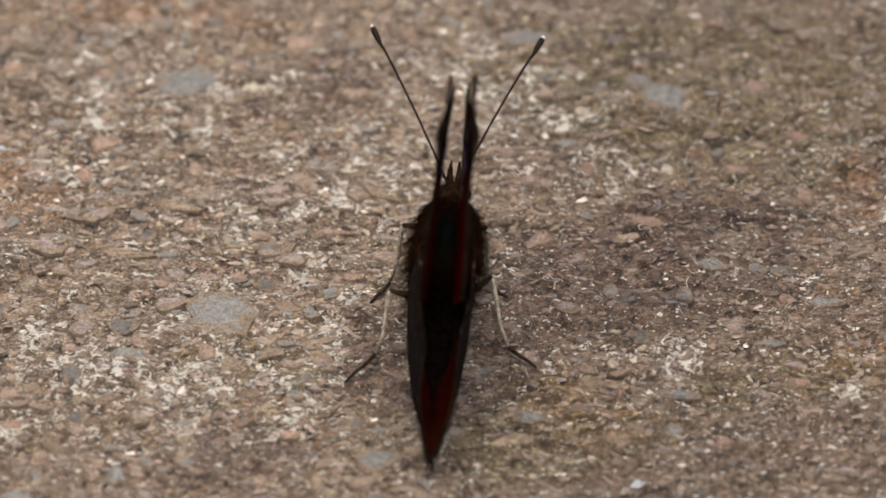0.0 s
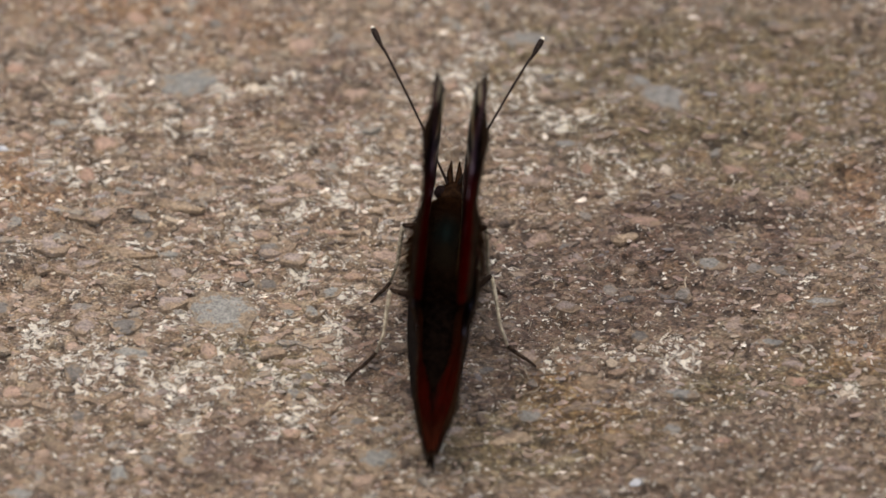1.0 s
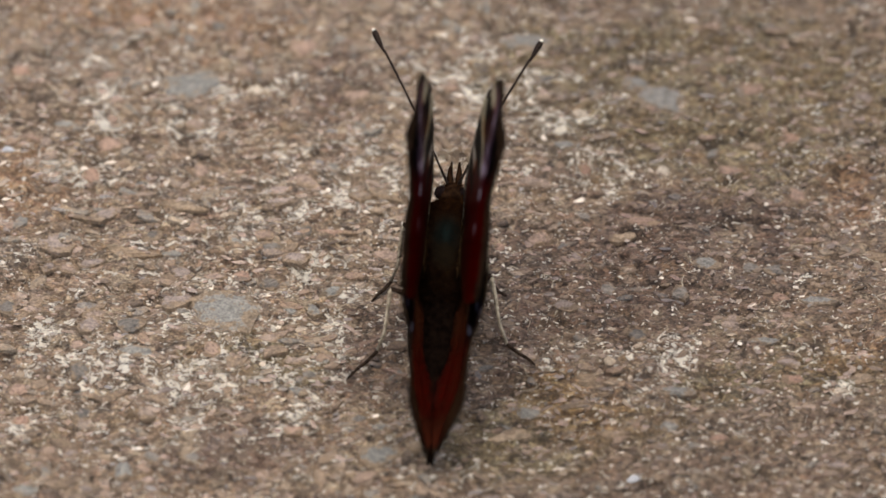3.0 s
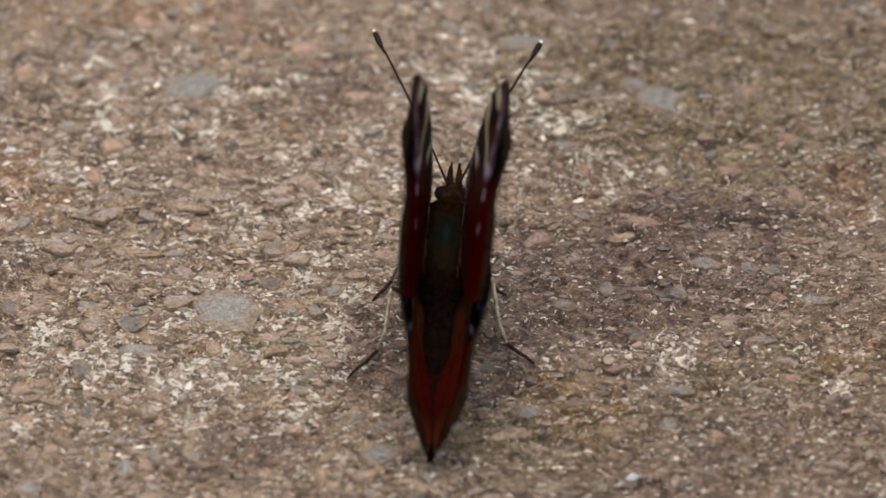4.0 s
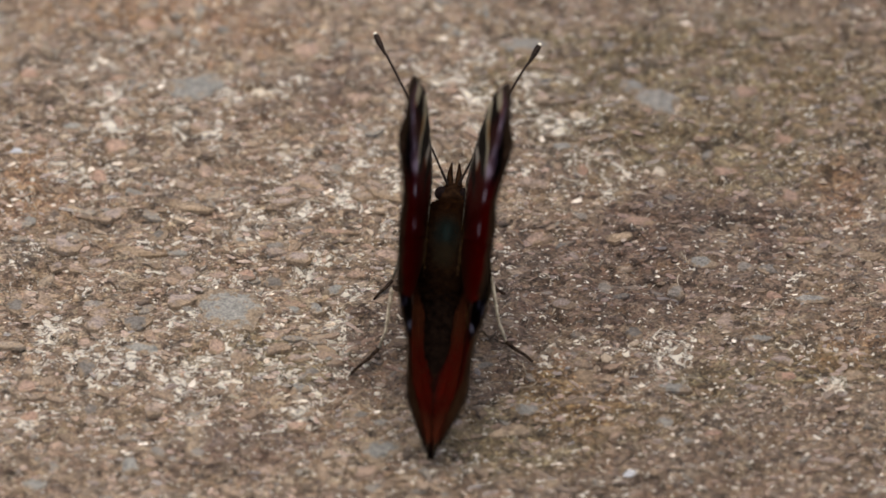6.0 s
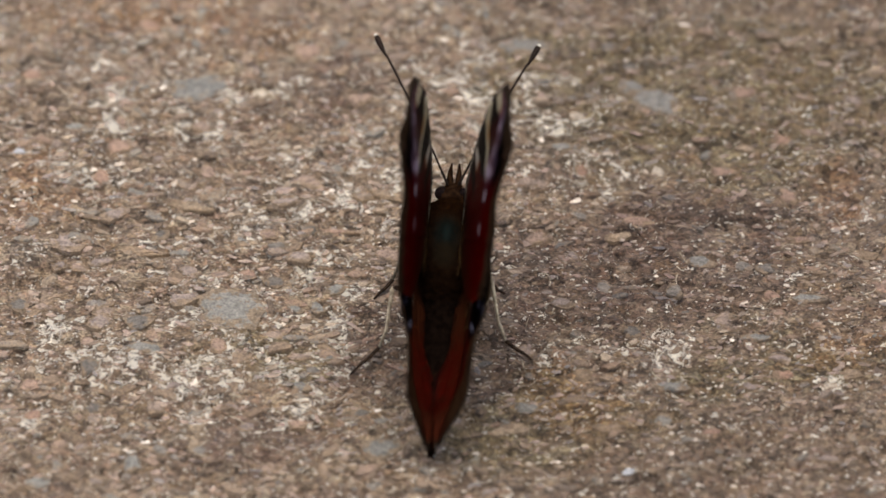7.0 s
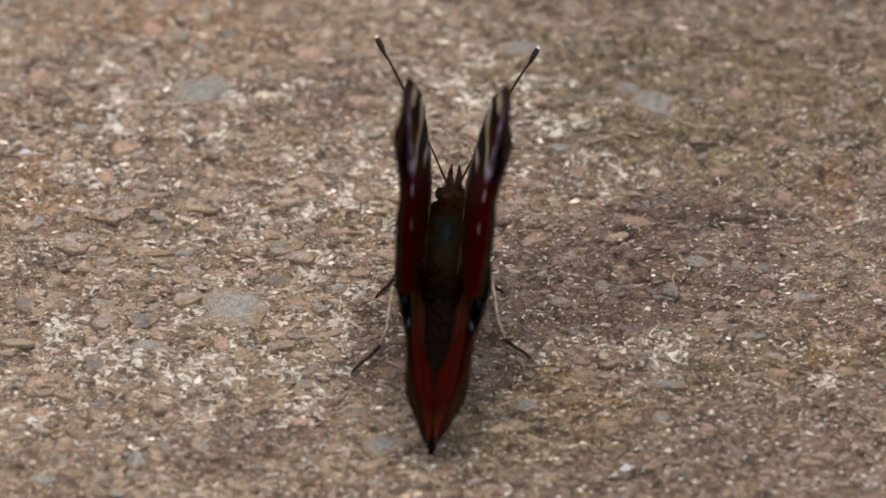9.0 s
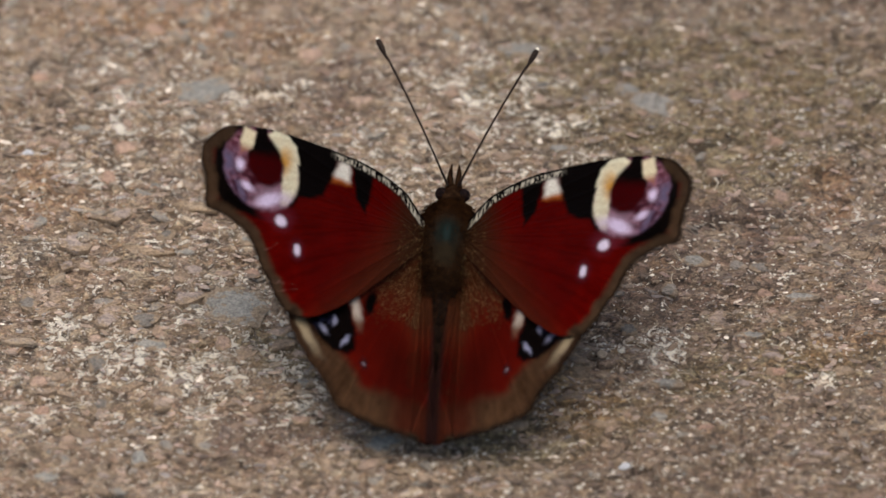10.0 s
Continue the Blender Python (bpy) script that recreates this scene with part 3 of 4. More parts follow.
def blob(sections, sides=18, lump=0.0, seed=0):
    """A body along y: sections (y, x, z, half width, half height)."""
    bm = bmesh.new()
    rings = []
    for y, x, z, rw, rh in sections:
        ring = []
        for k in range(sides):
            a = k * math.tau / sides
            q = Vector((x + math.cos(a) * rw, y, z + math.sin(a) * rh))
            q += noise.noise_vector(q * 0.9 + Vector((seed, 0, 0))) * lump
            ring.append(bm.verts.new(q * MM))
        rings.append(ring)
    for r0, r1 in zip(rings, rings[1:]):
        for k in range(sides):
            bm.faces.new((r0[k], r0[(k + 1) % sides], r1[(k + 1) % sides], r1[k]))
    bm.faces.new(rings[0][::-1])
    bm.faces.new(rings[-1])
    bmesh.ops.recalc_face_normals(bm, faces=bm.faces[:])
    return bm


def fur(sections, count, length, width, rng, back=0.7, bald=False):
    """Hairs that stand off a body given by its sections and lean backwards."""
    bm = bmesh.new()
    for _ in range(count):
        s = rng.random() * (len(sections) - 1.001)
        i = int(s)
        f = s - i
        y, x, z, rw, rh = [p0 + (p1 - p0) * f for p0, p1 in zip(sections[i], sections[i + 1])]
        a = rng.uniform(0.0, math.tau)
        if bald and math.sin(a) > 0.93 and -4.2 < y < 1.6 and rng.random() < 0.85:
            continue
        out = Vector((math.cos(a), 0, math.sin(a)))
        q = Vector((x + math.cos(a) * rw * 0.97, y, z + math.sin(a) * rh * 0.97))
        d = out + Vector((rng.uniform(-0.4, 0.4), -back + rng.uniform(-0.4, 0.4), rng.uniform(-0.3, 0.3)))
        shag = 1.75 if bald and math.sin(a) < 0.3 else 1.0      # longer on the flanks, below the wings
        tuft(bm, q, d, length * shag * rng.uniform(0.5, 1.25), width)
    return bm


# ---------------------------------------------------------------- the ground
def value_noise(x, y, cell, seed):
    """Smooth lattice noise, -1 to 1, on arrays."""
    g = np.random.RandomState(seed).uniform(-1, 1, (257, 257))
    fx, fy = x / cell + 1000.37, y / cell + 1000.71
    ix, iy = np.floor(fx).astype(int), np.floor(fy).astype(int)
    tx, ty = fx - ix, fy - iy
    tx, ty = tx * tx * (3 - 2 * tx), ty * ty * (3 - 2 * ty)
    a, b, c, d = (g[(ix + i) % 256, (iy + j) % 256] for i, j in ((0, 0), (1, 0), (0, 1), (1, 1)))
    return (a * (1 - tx) + b * tx) * (1 - ty) + (c * (1 - tx) + d * tx) * ty


def rough_height(x, y):
    """Relief of the stone in millimetres."""
    h = 0.35 * value_noise(x, y, 13.0, 3) + 0.24 * value_noise(x, y, 4.1, 4) + 0.19 * value_noise(x * 0.65, y, 1.3, 5) + 0.13 * value_noise(x * 0.65, y, 0.6, 6)
    ledge = np.clip((value_noise(x * 0.65, y, 4.6, 7) + 0.35 * value_noise(x * 0.7, y, 1.0, 8)) * 7.0, -1, 1)
    ledge2 = np.clip((value_noise(x * 0.65, y, 2.5, 17) + 0.3 * value_noise(x * 0.7, y, 0.8, 18)) * 7.0, -1, 1)
    return h + 0.27 * ledge + 0.22 * ledge2


def ground_height(x, y):
    """The relief, with a shallow bed under each larger stone."""
    h = rough_height(x, y)
    for sx, sy, rx, ry, rz, turn in STONES_BLUE + STONES_PINK + STONES_WHITE:
        c, s = math.cos(radians(turn)), math.sin(radians(turn))
        a, b = ((x - sx) * c + (y - sy) * s) / rx, ((y - sy) * c - (x - sx) * s) / ry
        w = np.clip(1.5 - a * a - b * b, 0, 1)
        h = h * (1 - 0.7 * w) - 0.3 * w
    return h


def spot(x, y, cx, cy, rx, ry):
    """Soft patch with a wandering edge, 0 to 1."""
    wx, wy = 3.0 * value_noise(x, y, 6.0, 41) + 1.5 * value_noise(x, y, 2.0, 43), 3.0 * value_noise(x, y, 6.0, 42) + 1.5 * value_noise(x, y, 2.0, 44)
    d = np.sqrt(((x - cx + wx) / rx) ** 2 + ((y - cy + wy) / ry) ** 2)
    t = np.clip((1.35 - d) / 0.7, 0, 1)
    return t * t * (3 - 2 * t)


def mottle(x, y, patches):
    return np.max([spot(x, y, *q) for q in patches], axis=0)


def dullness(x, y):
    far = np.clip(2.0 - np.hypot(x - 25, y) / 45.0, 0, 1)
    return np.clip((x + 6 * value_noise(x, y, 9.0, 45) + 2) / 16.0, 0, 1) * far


# purplish stains; the patches beside the butterfly also paint its shadow on the stone
STAINS_SHADE = [(8, -11, 6, 5), (-6.5, -19, 5, 4), (17, -5, 16, 7.5), (26, 4, 9, 5), (-3, -20, 6, 5), (-13, 25.5, 6, 4), (-19, -30, 8, 4), (6.5, -18, 5, 3), (-5.5, -15, 3, 6)]
OCHRES = [(-43, 9, 4, 7), (-29, 37, 13, 4.5), (40, -15, 5, 3), (13, -22, 5, 3), (14, -27, 6, 3), (42, 8, 3, 4)]
OLIVES = [(30, 24, 20, 14), (12, 30, 8, 6), (10, -26, 14, 6), (34, -18, 10, 5), (-16, -16, 7, 3)]
CRUST_VEILS = [(-36, 28, 8, 4), (-31, 22, 8, 3), (-24, -17, 19, 8), (-22, 0, 8, 10), (-8, 12, 9, 8), (4, 22, 11, 5), (16, -18, 10, 5)]
CRUSTS = [(-38.7, -11.0, 2.85, 3.65), (-28.8, -11.3, 1.63, 4.25), (-19.3, -17.4, 4.47, 3.44), (-10.8, -14.1, 3.52, 4.86), (-8.2, 8.9, 4.07, 2.84), (-14.4, 4.4, 4.07, 1.42), (-26.1, -20.6, 4.07, 4.05), (-33.3, -19.8, 2.71, 3.04), (-14.5, -26.2, 3.39, 2.43), (20.3, -15.9, 4.74, 2.23), (16.7, 12.8, 3.12, 3.04), (9.8, 11.1, 4.07, 1.01), (35.6, -8.1, 1.49, 0.81), (2.1, 27.9, 2.98, 2.63), (-20.0, 24.3, 2.3, 1.42), (-23.9, 19.4, 1.63, 1.42), (-7.5, -5.9, 2.71, 3.04), (-37.3, -16.6, 4.07, 2.03)]
CRUSTS += [(-39.7, -25.4, 4.07, 3.04), (-12.6, -3.4, 3.39, 2.53), (-37.5, 12.0, 4.74, 3.04), (18.5, -21.8, 2.71, 1.62), (38.9, -20.6, 2.71, 2.03), (-30.6, 11.1, 4.07, 2.53), (6.7, 25.2, 6.1, 3.44), (2.6, 19.4, 2.71, 2.63), (12.5, 20.3, 2.71, 2.03)]
STONES_BLUE = [(-25.9, 25.5, 4.2, 3.0, 0.6, 20), (-21.8, -9.1, 3.8, 3.44, 0.35, -6), (22.6, 23.0, 3.5, 2.3, 0.8, -40), (20.0, 25.6, 1.9, 1.3, 0.5, -15), (8.6, 32.3, 3.3, 1.6, 0.6, -5), (12.7, 15.8, 1.76, 0.91, 0.4, 0), (-6.3, -29.8, 2.3, 2.03, 0.6, 0), (-30.9, -31.9, 1.22, 1.42, 0.6, 0), (26.2, -2.1, 1.76, 1.22, 0.5, 0), (38.6, 36.0, 0.34, 0.51, 0.3, 0), (34.1, 34.7, 1.08, 0.91, 0.4, 0), (-30.2, -15.0, 2.17, 0.91, 0.3, -5), (-13.1, -18.2, 0.88, 0.81, 0.3, 0), (-15.4, -20.6, 1.63, 0.91, 0.3, 0)]
STONES_BLUE += [(36.1, -8.8, 4.74, 1.22, 0.3, -4), (21.9, -25.8, 1.36, 1.11, 0.4, 0), (-35.4, -23.4, 1.49, 1.22, 0.4, 0), (-22.3, 0.8, 1.49, 1.01, 0.4, 0), (-40.0, -34.8, 1.49, 1.11, 0.5, 0), (8.3, -23.8, 1.36, 1.01, 0.3, 10), (-10.8, 32.6, 0.88, 0.91, 0.4, 0), (32.2, -14.1, 2.58, 1.11, 0.3, 0), (19.2, -12.5, 1.08, 1.01, 0.4, 10), (16.3, -5.1, 0.88, 1.22, 0.4, 0), (-24.4, -30.7, 1.76, 0.91, 0.4, 0), (-28.2, -30.0, 1.08, 0.91, 0.4, 0), (-35.8, -17.7, 1.22, 1.42, 0.5, 0)]
STONES_BLUE += [(-38.7, 19.0, 1.49, 0.91, 0.4, -8), (-32.7, 25.9, 0.81, 0.81, 0.4, 0), (-29.0, 33.8, 0.95, 1.01, 0.5, 0), (-34.4, 31.2, 1.22, 0.81, 0.4, 0), (-23.4, 34.7, 0.95, 1.01, 0.5, 0), (17.7, 32.2, 1.22, 0.91, 0.4, 0), (19.9, 28.9, 1.08, 0.81, 0.4, -10), (13.2, 23.5, 0.81, 0.71, 0.4, 0), (-38.9, 0.8, 1.63, 1.01, 0.5, 0)]
STONES_PINK = [(-24.6, 12.1, 1.08, 1.32, 0.6, 0), (-8.8, 23.6, 1.49, 1.22, 0.8, 0), (-25.5, 5.7, 2.3, 0.71, 0.5, -4), (9.7, 1.7, 1.69, 1.11, 0.8, 5), (13.2, -8.8, 1.08, 1.22, 0.6, 0), (34.3, -19.2, 1.29, 1.11, 0.6, 0), (32.0, 24.7, 1.49, 1.32, 0.5, 0), (9.2, 10.0, 2.3, 0.91, 0.5, -6), (-5.3, -0.9, 2.3, 1.11, 0.5, -15), (-27.1, -7.6, 2.03, 1.22, 0.8, 15), (-11.0, 2.7, 2.03, 0.51, 0.4, -6), (-15.1, 7.2, 1.36, 0.91, 0.5, 0), (-22.7, -14.6, 1.15, 1.32, 0.6, 0)]
STONES_PINK += [(-34.3, -9.6, 1.22, 0.91, 0.5, 10), (-33.7, 4.6, 0.68, 1.22, 0.5, 0), (26.0, -28.6, 1.36, 0.81, 0.5, 0), (14.5, -27.0, 1.76, 0.91, 0.5, 0), (-14.3, 31.5, 1.76, 1.82, 0.6, 0), (-31.4, 35.6, 1.49, 1.42, 0.6, 0), (-43.7, 27.4, 1.36, 1.22, 0.6, 0), (8.1, -15.4, 1.08, 1.32, 0.7, 0), (-39.4, -31.7, 1.49, 1.11, 0.6, 0), (-18.5, -4.2, 1.22, 0.91, 0.5, 0), (29.2, 12.0, 1.63, 1.01, 0.5, 0), (34.1, -10.1, 0.68, 1.01, 0.6, 0), (39.0, -0.9, 1.22, 1.01, 0.6, 0)]
STONES_PINK += [(-38.5, -1.0, 1.08, 1.42, 0.6, 20), (-39.4, -2.7, 0.95, 1.01, 0.6, 0), (-30.7, -11.7, 1.08, 1.42, 0.6, 0), (-36.1, -14.1, 0.95, 0.91, 0.5, 0), (-17.2, -12.8, 1.22, 0.71, 0.5, 8), (-41.1, -25.0, 1.36, 1.11, 0.5, 0), (-29.0, -24.1, 1.08, 1.01, 0.5, 0), (-26.0, -3.7, 0.88, 0.91, 0.5, 0), (-34.3, 16.3, 1.49, 1.42, 0.5, -10), (-13.9, 10.3, 1.63, 1.22, 0.5, -15), (-35.7, 11.1, 1.22, 1.42, 0.5, 0), (35.8, 8.1, 1.08, 1.32, 0.6, 0), (31.5, 15.8, 1.22, 0.91, 0.5, 0)]
STONES_PINK += [(35.5, 17.1, 1.22, 0.91, 0.5, 0), (20.1, 4.2, 2.03, 1.01, 0.5, 0), (14.5, 12.1, 0.81, 1.42, 0.6, 20), (28.2, 33.8, 1.08, 0.71, 0.5, 0), (38.6, 18.4, 1.22, 0.71, 0.5, 0)]
STONES_WHITE = [(-44.6, 14.9, 1.2, 0.75, 0.66, 0), (18.3, -33.2, 1.0, 0.5, 0.66, 0), (-16.4, 16.0, 0.68, 0.51, 0.5, 0), (22.4, 12.0, 0.88, 1.11, 0.6, 0), (35.6, -8.1, 1.08, 0.61, 0.5, 5), (18.3, -18.9, 0.41, 0.71, 0.5, 0), (16.7, -11.7, 0.61, 0.51, 0.4, -20), (-38.7, 26.1, 0.95, 0.61, 0.4, 0), (14.2, 20.7, 1.36, 1.01, 0.5, 0), (10.8, 25.6, 1.22, 0.91, 0.5, 0), (-19.1, 24.3, 1.49, 0.91, 0.5, 0), (8.5, -31.9, 0.54, 0.51, 0.4, 0), (38.9, -20.6, 1.08, 0.71, 0.4, 0)]
STONES_WHITE += [(-40.8, 16.3, 0.68, 0.51, 0.4, 0)]

# thin flakes that lift from the surface: place, half sizes, turn
FLAKES_LAV = [(-26.5, -7.5, 2.31, 1.21, 31), (-38.9, 0.5, 1.73, 1.81, -46), (-39.5, -2.7, 0.87, 0.95, 0), (-26.2, -3.5, 0.98, 1.12, -15), (-35.1, -2.0, 1.39, 0.78, 15), (-43.9, 2.3, 0.46, 1.38, 0), (-34.1, 5.0, 1.1, 1.29, -35), (-16.4, 7.0, 1.5, 0.95, 7), (-14.8, -1.8, 1.39, 1.12, 0), (-35.0, -11.9, 1.27, 1.12, -15), (-38.8, -31.9, 1.5, 1.12, -7), (38.9, -0.1, 0.87, 1.12, 0), (12.2, -9.0, 1.27, 0.95, 0), (34.0, -16.7, 1.27, 0.6, -15), (38.3, -31.5, 1.39, 0.78, 0)]
FLAKES_GREY = [(-35.7, -7.9, 1.27, 1.29, 22), (-31.0, -11.7, 1.39, 1.29, 29), (-43.3, -8.2, 1.04, 1.29, 0), (-29.5, 2.3, 1.16, 1.12, 0), (-14.0, 2.4, 1.16, 0.95, 0), (-17.1, -0.1, 1.16, 0.78, 0), (-17.3, -4.4, 1.04, 1.12, 29), (-35.3, -23.6, 1.16, 1.29, 0), (-24.0, -30.8, 1.62, 0.69, -18), (-8.0, -24.6, 1.39, 0.95, 0), (10.9, 25.4, 1.27, 0.95, 0), (13.3, 23.6, 0.92, 0.69, 0), (30.8, -3.1, 0.92, 0.95, 0), (33.1, -4.0, 1.16, 0.86, -41), (16.2, -6.1, 1.04, 1.29, 0), (23.6, -6.9, 0.92, 1.12, 0)]
FLAKES_BLUE = [(4.5, 37.3, 0.4, 2.6, 4), (-26.1, 37.8, 0.5, 2.2, 0), (-11.1, -6.5, 1.16, 0.78, 41), (-12.7, -8.6, 1.16, 0.95, 22), (-15.3, -8.6, 0.92, 0.95, 0), (-14.5, -20.6, 1.5, 0.78, 0), (31.6, -13.6, 1.97, 0.78, 15), (-28.8, 33.8, 1.27, 1.03, -15), (-34.1, 31.6, 0.92, 0.69, -29), (-20.9, 0.7, 0.81, 0.69, 0), (22.6, -21.0, 2.31, 0.86, -12), (37.1, -8.6, 1.73, 0.78, 0)]
FLAKES_PINK = [(-22.8, -4.4, 0.98, 0.95, 0), (-37.6, -2.9, 0.87, 0.69, 15), (-34.5, -9.4, 1.39, 0.78, 7), (-30.2, 8.2, 0.87, 0.52, 12), (-20.2, -3.8, 1.16, 0.95, 0), (-18.0, 1.4, 1.04, 0.69, 0), (-28.9, -24.2, 0.92, 0.95, 0), (-41.6, -21.0, 1.16, 0.95, 0), (-14.6, -15.9, 1.27, 0.6, 0), (-14.7, -26.0, 1.04, 0.78, 0), (5.7, -0.1, 0.52, 1.12, 0), (37.0, 1.6, 1.5, 0.6, 15), (33.5, -7.8, 0.87, 0.78, 0), (26.6, -28.3, 1.39, 0.6, -7), (28.0, 33.6, 1.16, 0.78, 0), (34.5, 33.2, 1.04, 0.52, 0), (-17.3, -32.5, 0.92, 0.78, 0)]
FLAKES_TAN = [(-31.2, -0.4, 2.43, 0.78, 0), (-26.5, 5.9, 2.31, 0.69, -6), (6.4, -27.1, 2.54, 1.47, 0), (18.1, 1.3, 1.39, 0.78, 12), (16.4, -27.5, 1.5, 0.78, 0), (14.0, -19.0, 1.04, 1.12, 0), (15.3, 7.6, 1.16, 0.69, 0), (41.1, -19.4, 1.39, 0.86, 0), (31.8, 16.0, 1.39, 0.6, 0), (-2.5, -29.1, 1.16, 0.78, 0)]
FLAKES = FLAKES_LAV + FLAKES_GREY + FLAKES_BLUE + FLAKES_PINK + FLAKES_TAN


def apart_from_flakes(stone_list):
    return [q for q in stone_list if all(((q[0] - f[0]) / (f[2] + 0.6 * q[2])) ** 2 + ((q[1] - f[1]) / (f[3] + 0.6 * q[3])) ** 2 > 1.0 for f in FLAKES)]


STONES_BLUE, STONES_PINK, STONES_WHITE = (apart_from_flakes(k) for k in (STONES_BLUE, STONES_PINK, STONES_WHITE))


def axis(lo, hi, step):
    mid = list(np.arange(lo, hi + step / 2, step))
    grow, out_hi, out_lo, d = 1.35, [], [], step
    a, b = hi, lo
    while a < 30000:
        d *= grow
        a, b = a + d, b - d
        out_hi.append(a)
        out_lo.append(b)
    return np.array(out_lo[::-1] + mid + out_hi)


def build_ground():
    xs, ys = axis(-54, 54, 0.25), axis(-46, 50, 0.23)
    gx, gy = np.meshgrid(xs, ys, indexing="ij")
    fade = np.clip(1.5 - np.maximum(abs(gx), abs(gy)) / 400.0, 0, 1)
    z = ground_height(gx, gy) * fade
    nx, ny = gx.shape
    idx = np.arange(nx * ny).reshape(nx, ny)
    quads = np.stack([idx[:-1, :-1], idx[1:, :-1], idx[1:, 1:], idx[:-1, 1:]], -1).reshape(-1, 4)
    me = bpy.data.meshes.new("ground")
    me.vertices.add(nx * ny)
    me.vertices.foreach_set("co", (np.stack([gx, gy, z], -1).reshape(-1, 3) * MM).ravel())
    me.loops.add(len(quads) * 4)
    me.loops.foreach_set("vertex_index", quads.ravel())
    me.polygons.add(len(quads))
    me.polygons.foreach_set("loop_start", np.arange(len(quads)) * 4)
    me.polygons.foreach_set("use_smooth", np.ones(len(quads), dtype=bool))
    me.materials.append(GROUND)
    me.update()
    me.validate()
    fx, fy = gx.ravel(), gy.ravel()
    for key, val in (("stain_shade", mottle(fx, fy, STAINS_SHADE)), ("ochre", mottle(fx, fy, OCHRES)), ("crusty", np.maximum(mottle(fx, fy, CRUSTS), 0.5 * mottle(fx, fy, CRUST_VEILS))), ("dull", dullness(fx, fy)),
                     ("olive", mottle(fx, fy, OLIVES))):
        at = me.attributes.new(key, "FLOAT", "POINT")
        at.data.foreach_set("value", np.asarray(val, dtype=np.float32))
    return tagged(new("ground", me), "weathered brown conglomerate stone with whitish mineral crumbs", "ground", kind="structure")


def low(x, y):
    return float(ground_height(np.array([x]), np.array([y]))[0])


GROUND_OB = build_ground()


# ---------------------------------------------------------------- the butterfly
HINGE = Vector((0.076, -8.37, 9.4))          # millimetres
BODY = pose(0, 0, 9.4 * MM, 18) @ pose(0, 0, 0, 0, 1.74)
HX = 1.9                                      # half the distance between the wing hinges
SWING = pose(0, 0, 0, 0, 0, 1.4)              # the abdomen and the hindwings lie a little askew


def ease(x):
    x = np.clip(x, 0, 1)
    return x * x * (3 - 2 * x)


def fore_shape(u, v, margin):
    """Height of the forewing's surface: front edge rolled up, outer edge bent down."""
    roll = 0.40 * ease((v - 0.5) / 4.5) * ease((25.5 - u) / 6.0)
    lobe = np.exp(-((v + 4.8) / 2.6) ** 2)
    droop = -(0.35 + 0.95 * lobe + 0.75 * ease((-6.5 - v) / 4.0)) * np.clip(1 - margin / 4.5, 0, 1) ** 1.5 * ease((2.5 - v) / 5.0)
    splay = -0.5 * ease((u - 17.2) / 7.0) * ease((v + 3.0) / 4.0)
    return 0.2 + roll + droop + splay


def hind_shape(u, v, margin):
    """The hindwing bulges round the abdomen, and the pair draws together towards the tail."""
    bulge = -1.0 * np.exp(-((u - 1.5) / 4.5) ** 2) * ease((-v - 2.0) / 5.0) * ease((21.3 + v) / 10.5)
    fold = 1.6 * ease((-17.5 - v) / 6.5) * np.clip(1 - u / 8.5, 0, 1.15)
    lap = (0.75 + 0.35 * ease((-12.0 - v) / 4.0)) * np.clip(0.4 - u, 0, 3) * ease((-v - 4.0) / 5.0)
    tuck = -1.05 * ease((u - 7.0) / 5.0) * ease((v + 19.5) / 4.5)      # slides under the forewing
    apart = 0.28 * ease((-22.8 - v) / 1.5)                            # the two tail lobes stand a little apart
    return np.minimum(-0.1 + bulge + fold + lap + tuck, 1.88 - apart)


def wing_hair(side, rng, count, us, vs, shape, lift, longest=0.8):
    """Sparse hairs that lie on a wing's root and point outwards and back."""
    bm = bmesh.new()
    for _ in range(count):
        u = us[0] + (us[1] - us[0]) * rng.random() ** 1.6
        v = rng.uniform(*vs)
        w = float(shape(np.array([u]), np.array([v]), np.array([9.0]))[0]) + 0.06
        q = Vector(((u + 0.577 * w) * side, v - 0.667 * w, w))
        d = Vector((side * rng.uniform(0.1, 0.9), rng.uniform(-1.0, -0.2), lift * rng.uniform(0.2, 1.2)))
        tuft(bm, q, d, rng.uniform(0.3, longest), 0.02)
    return bm


def scuffs(side, rng):
    """A few pale streaks where scales are rubbed off the forewing."""
    bm = bmesh.new()
    for (u0, v0), (u1, v1), n in (((18.6, -9.0), (16.6, -7.5), 5), ((17.3, -12.2), (14.0, -11.5), 9), ((17.0, -13.1), (14.2, -12.1), 7), ((9.9, -8.5), (8.7, -10.6), 6), ((10.4, -11.7), (9.6, -10.6), 4)):
        for _ in range(n):
            k = rng.random()
            u, v = u0 + (u1 - u0) * k + rng.uniform(-0.15, 0.15), v0 + (v1 - v0) * k + rng.uniform(-0.15, 0.15)
            w = float(fore_shape(np.array([u]), np.array([v]), np.array([2.5]))[0]) + 0.10
            tuft(bm, Vector(((u + 0.577 * w) * side, v - 0.667 * w, w)), Vector(((u1 - u0) * side, v1 - v0, 0.0)), rng.uniform(0.4, 1.1), 0.03)
    return bm


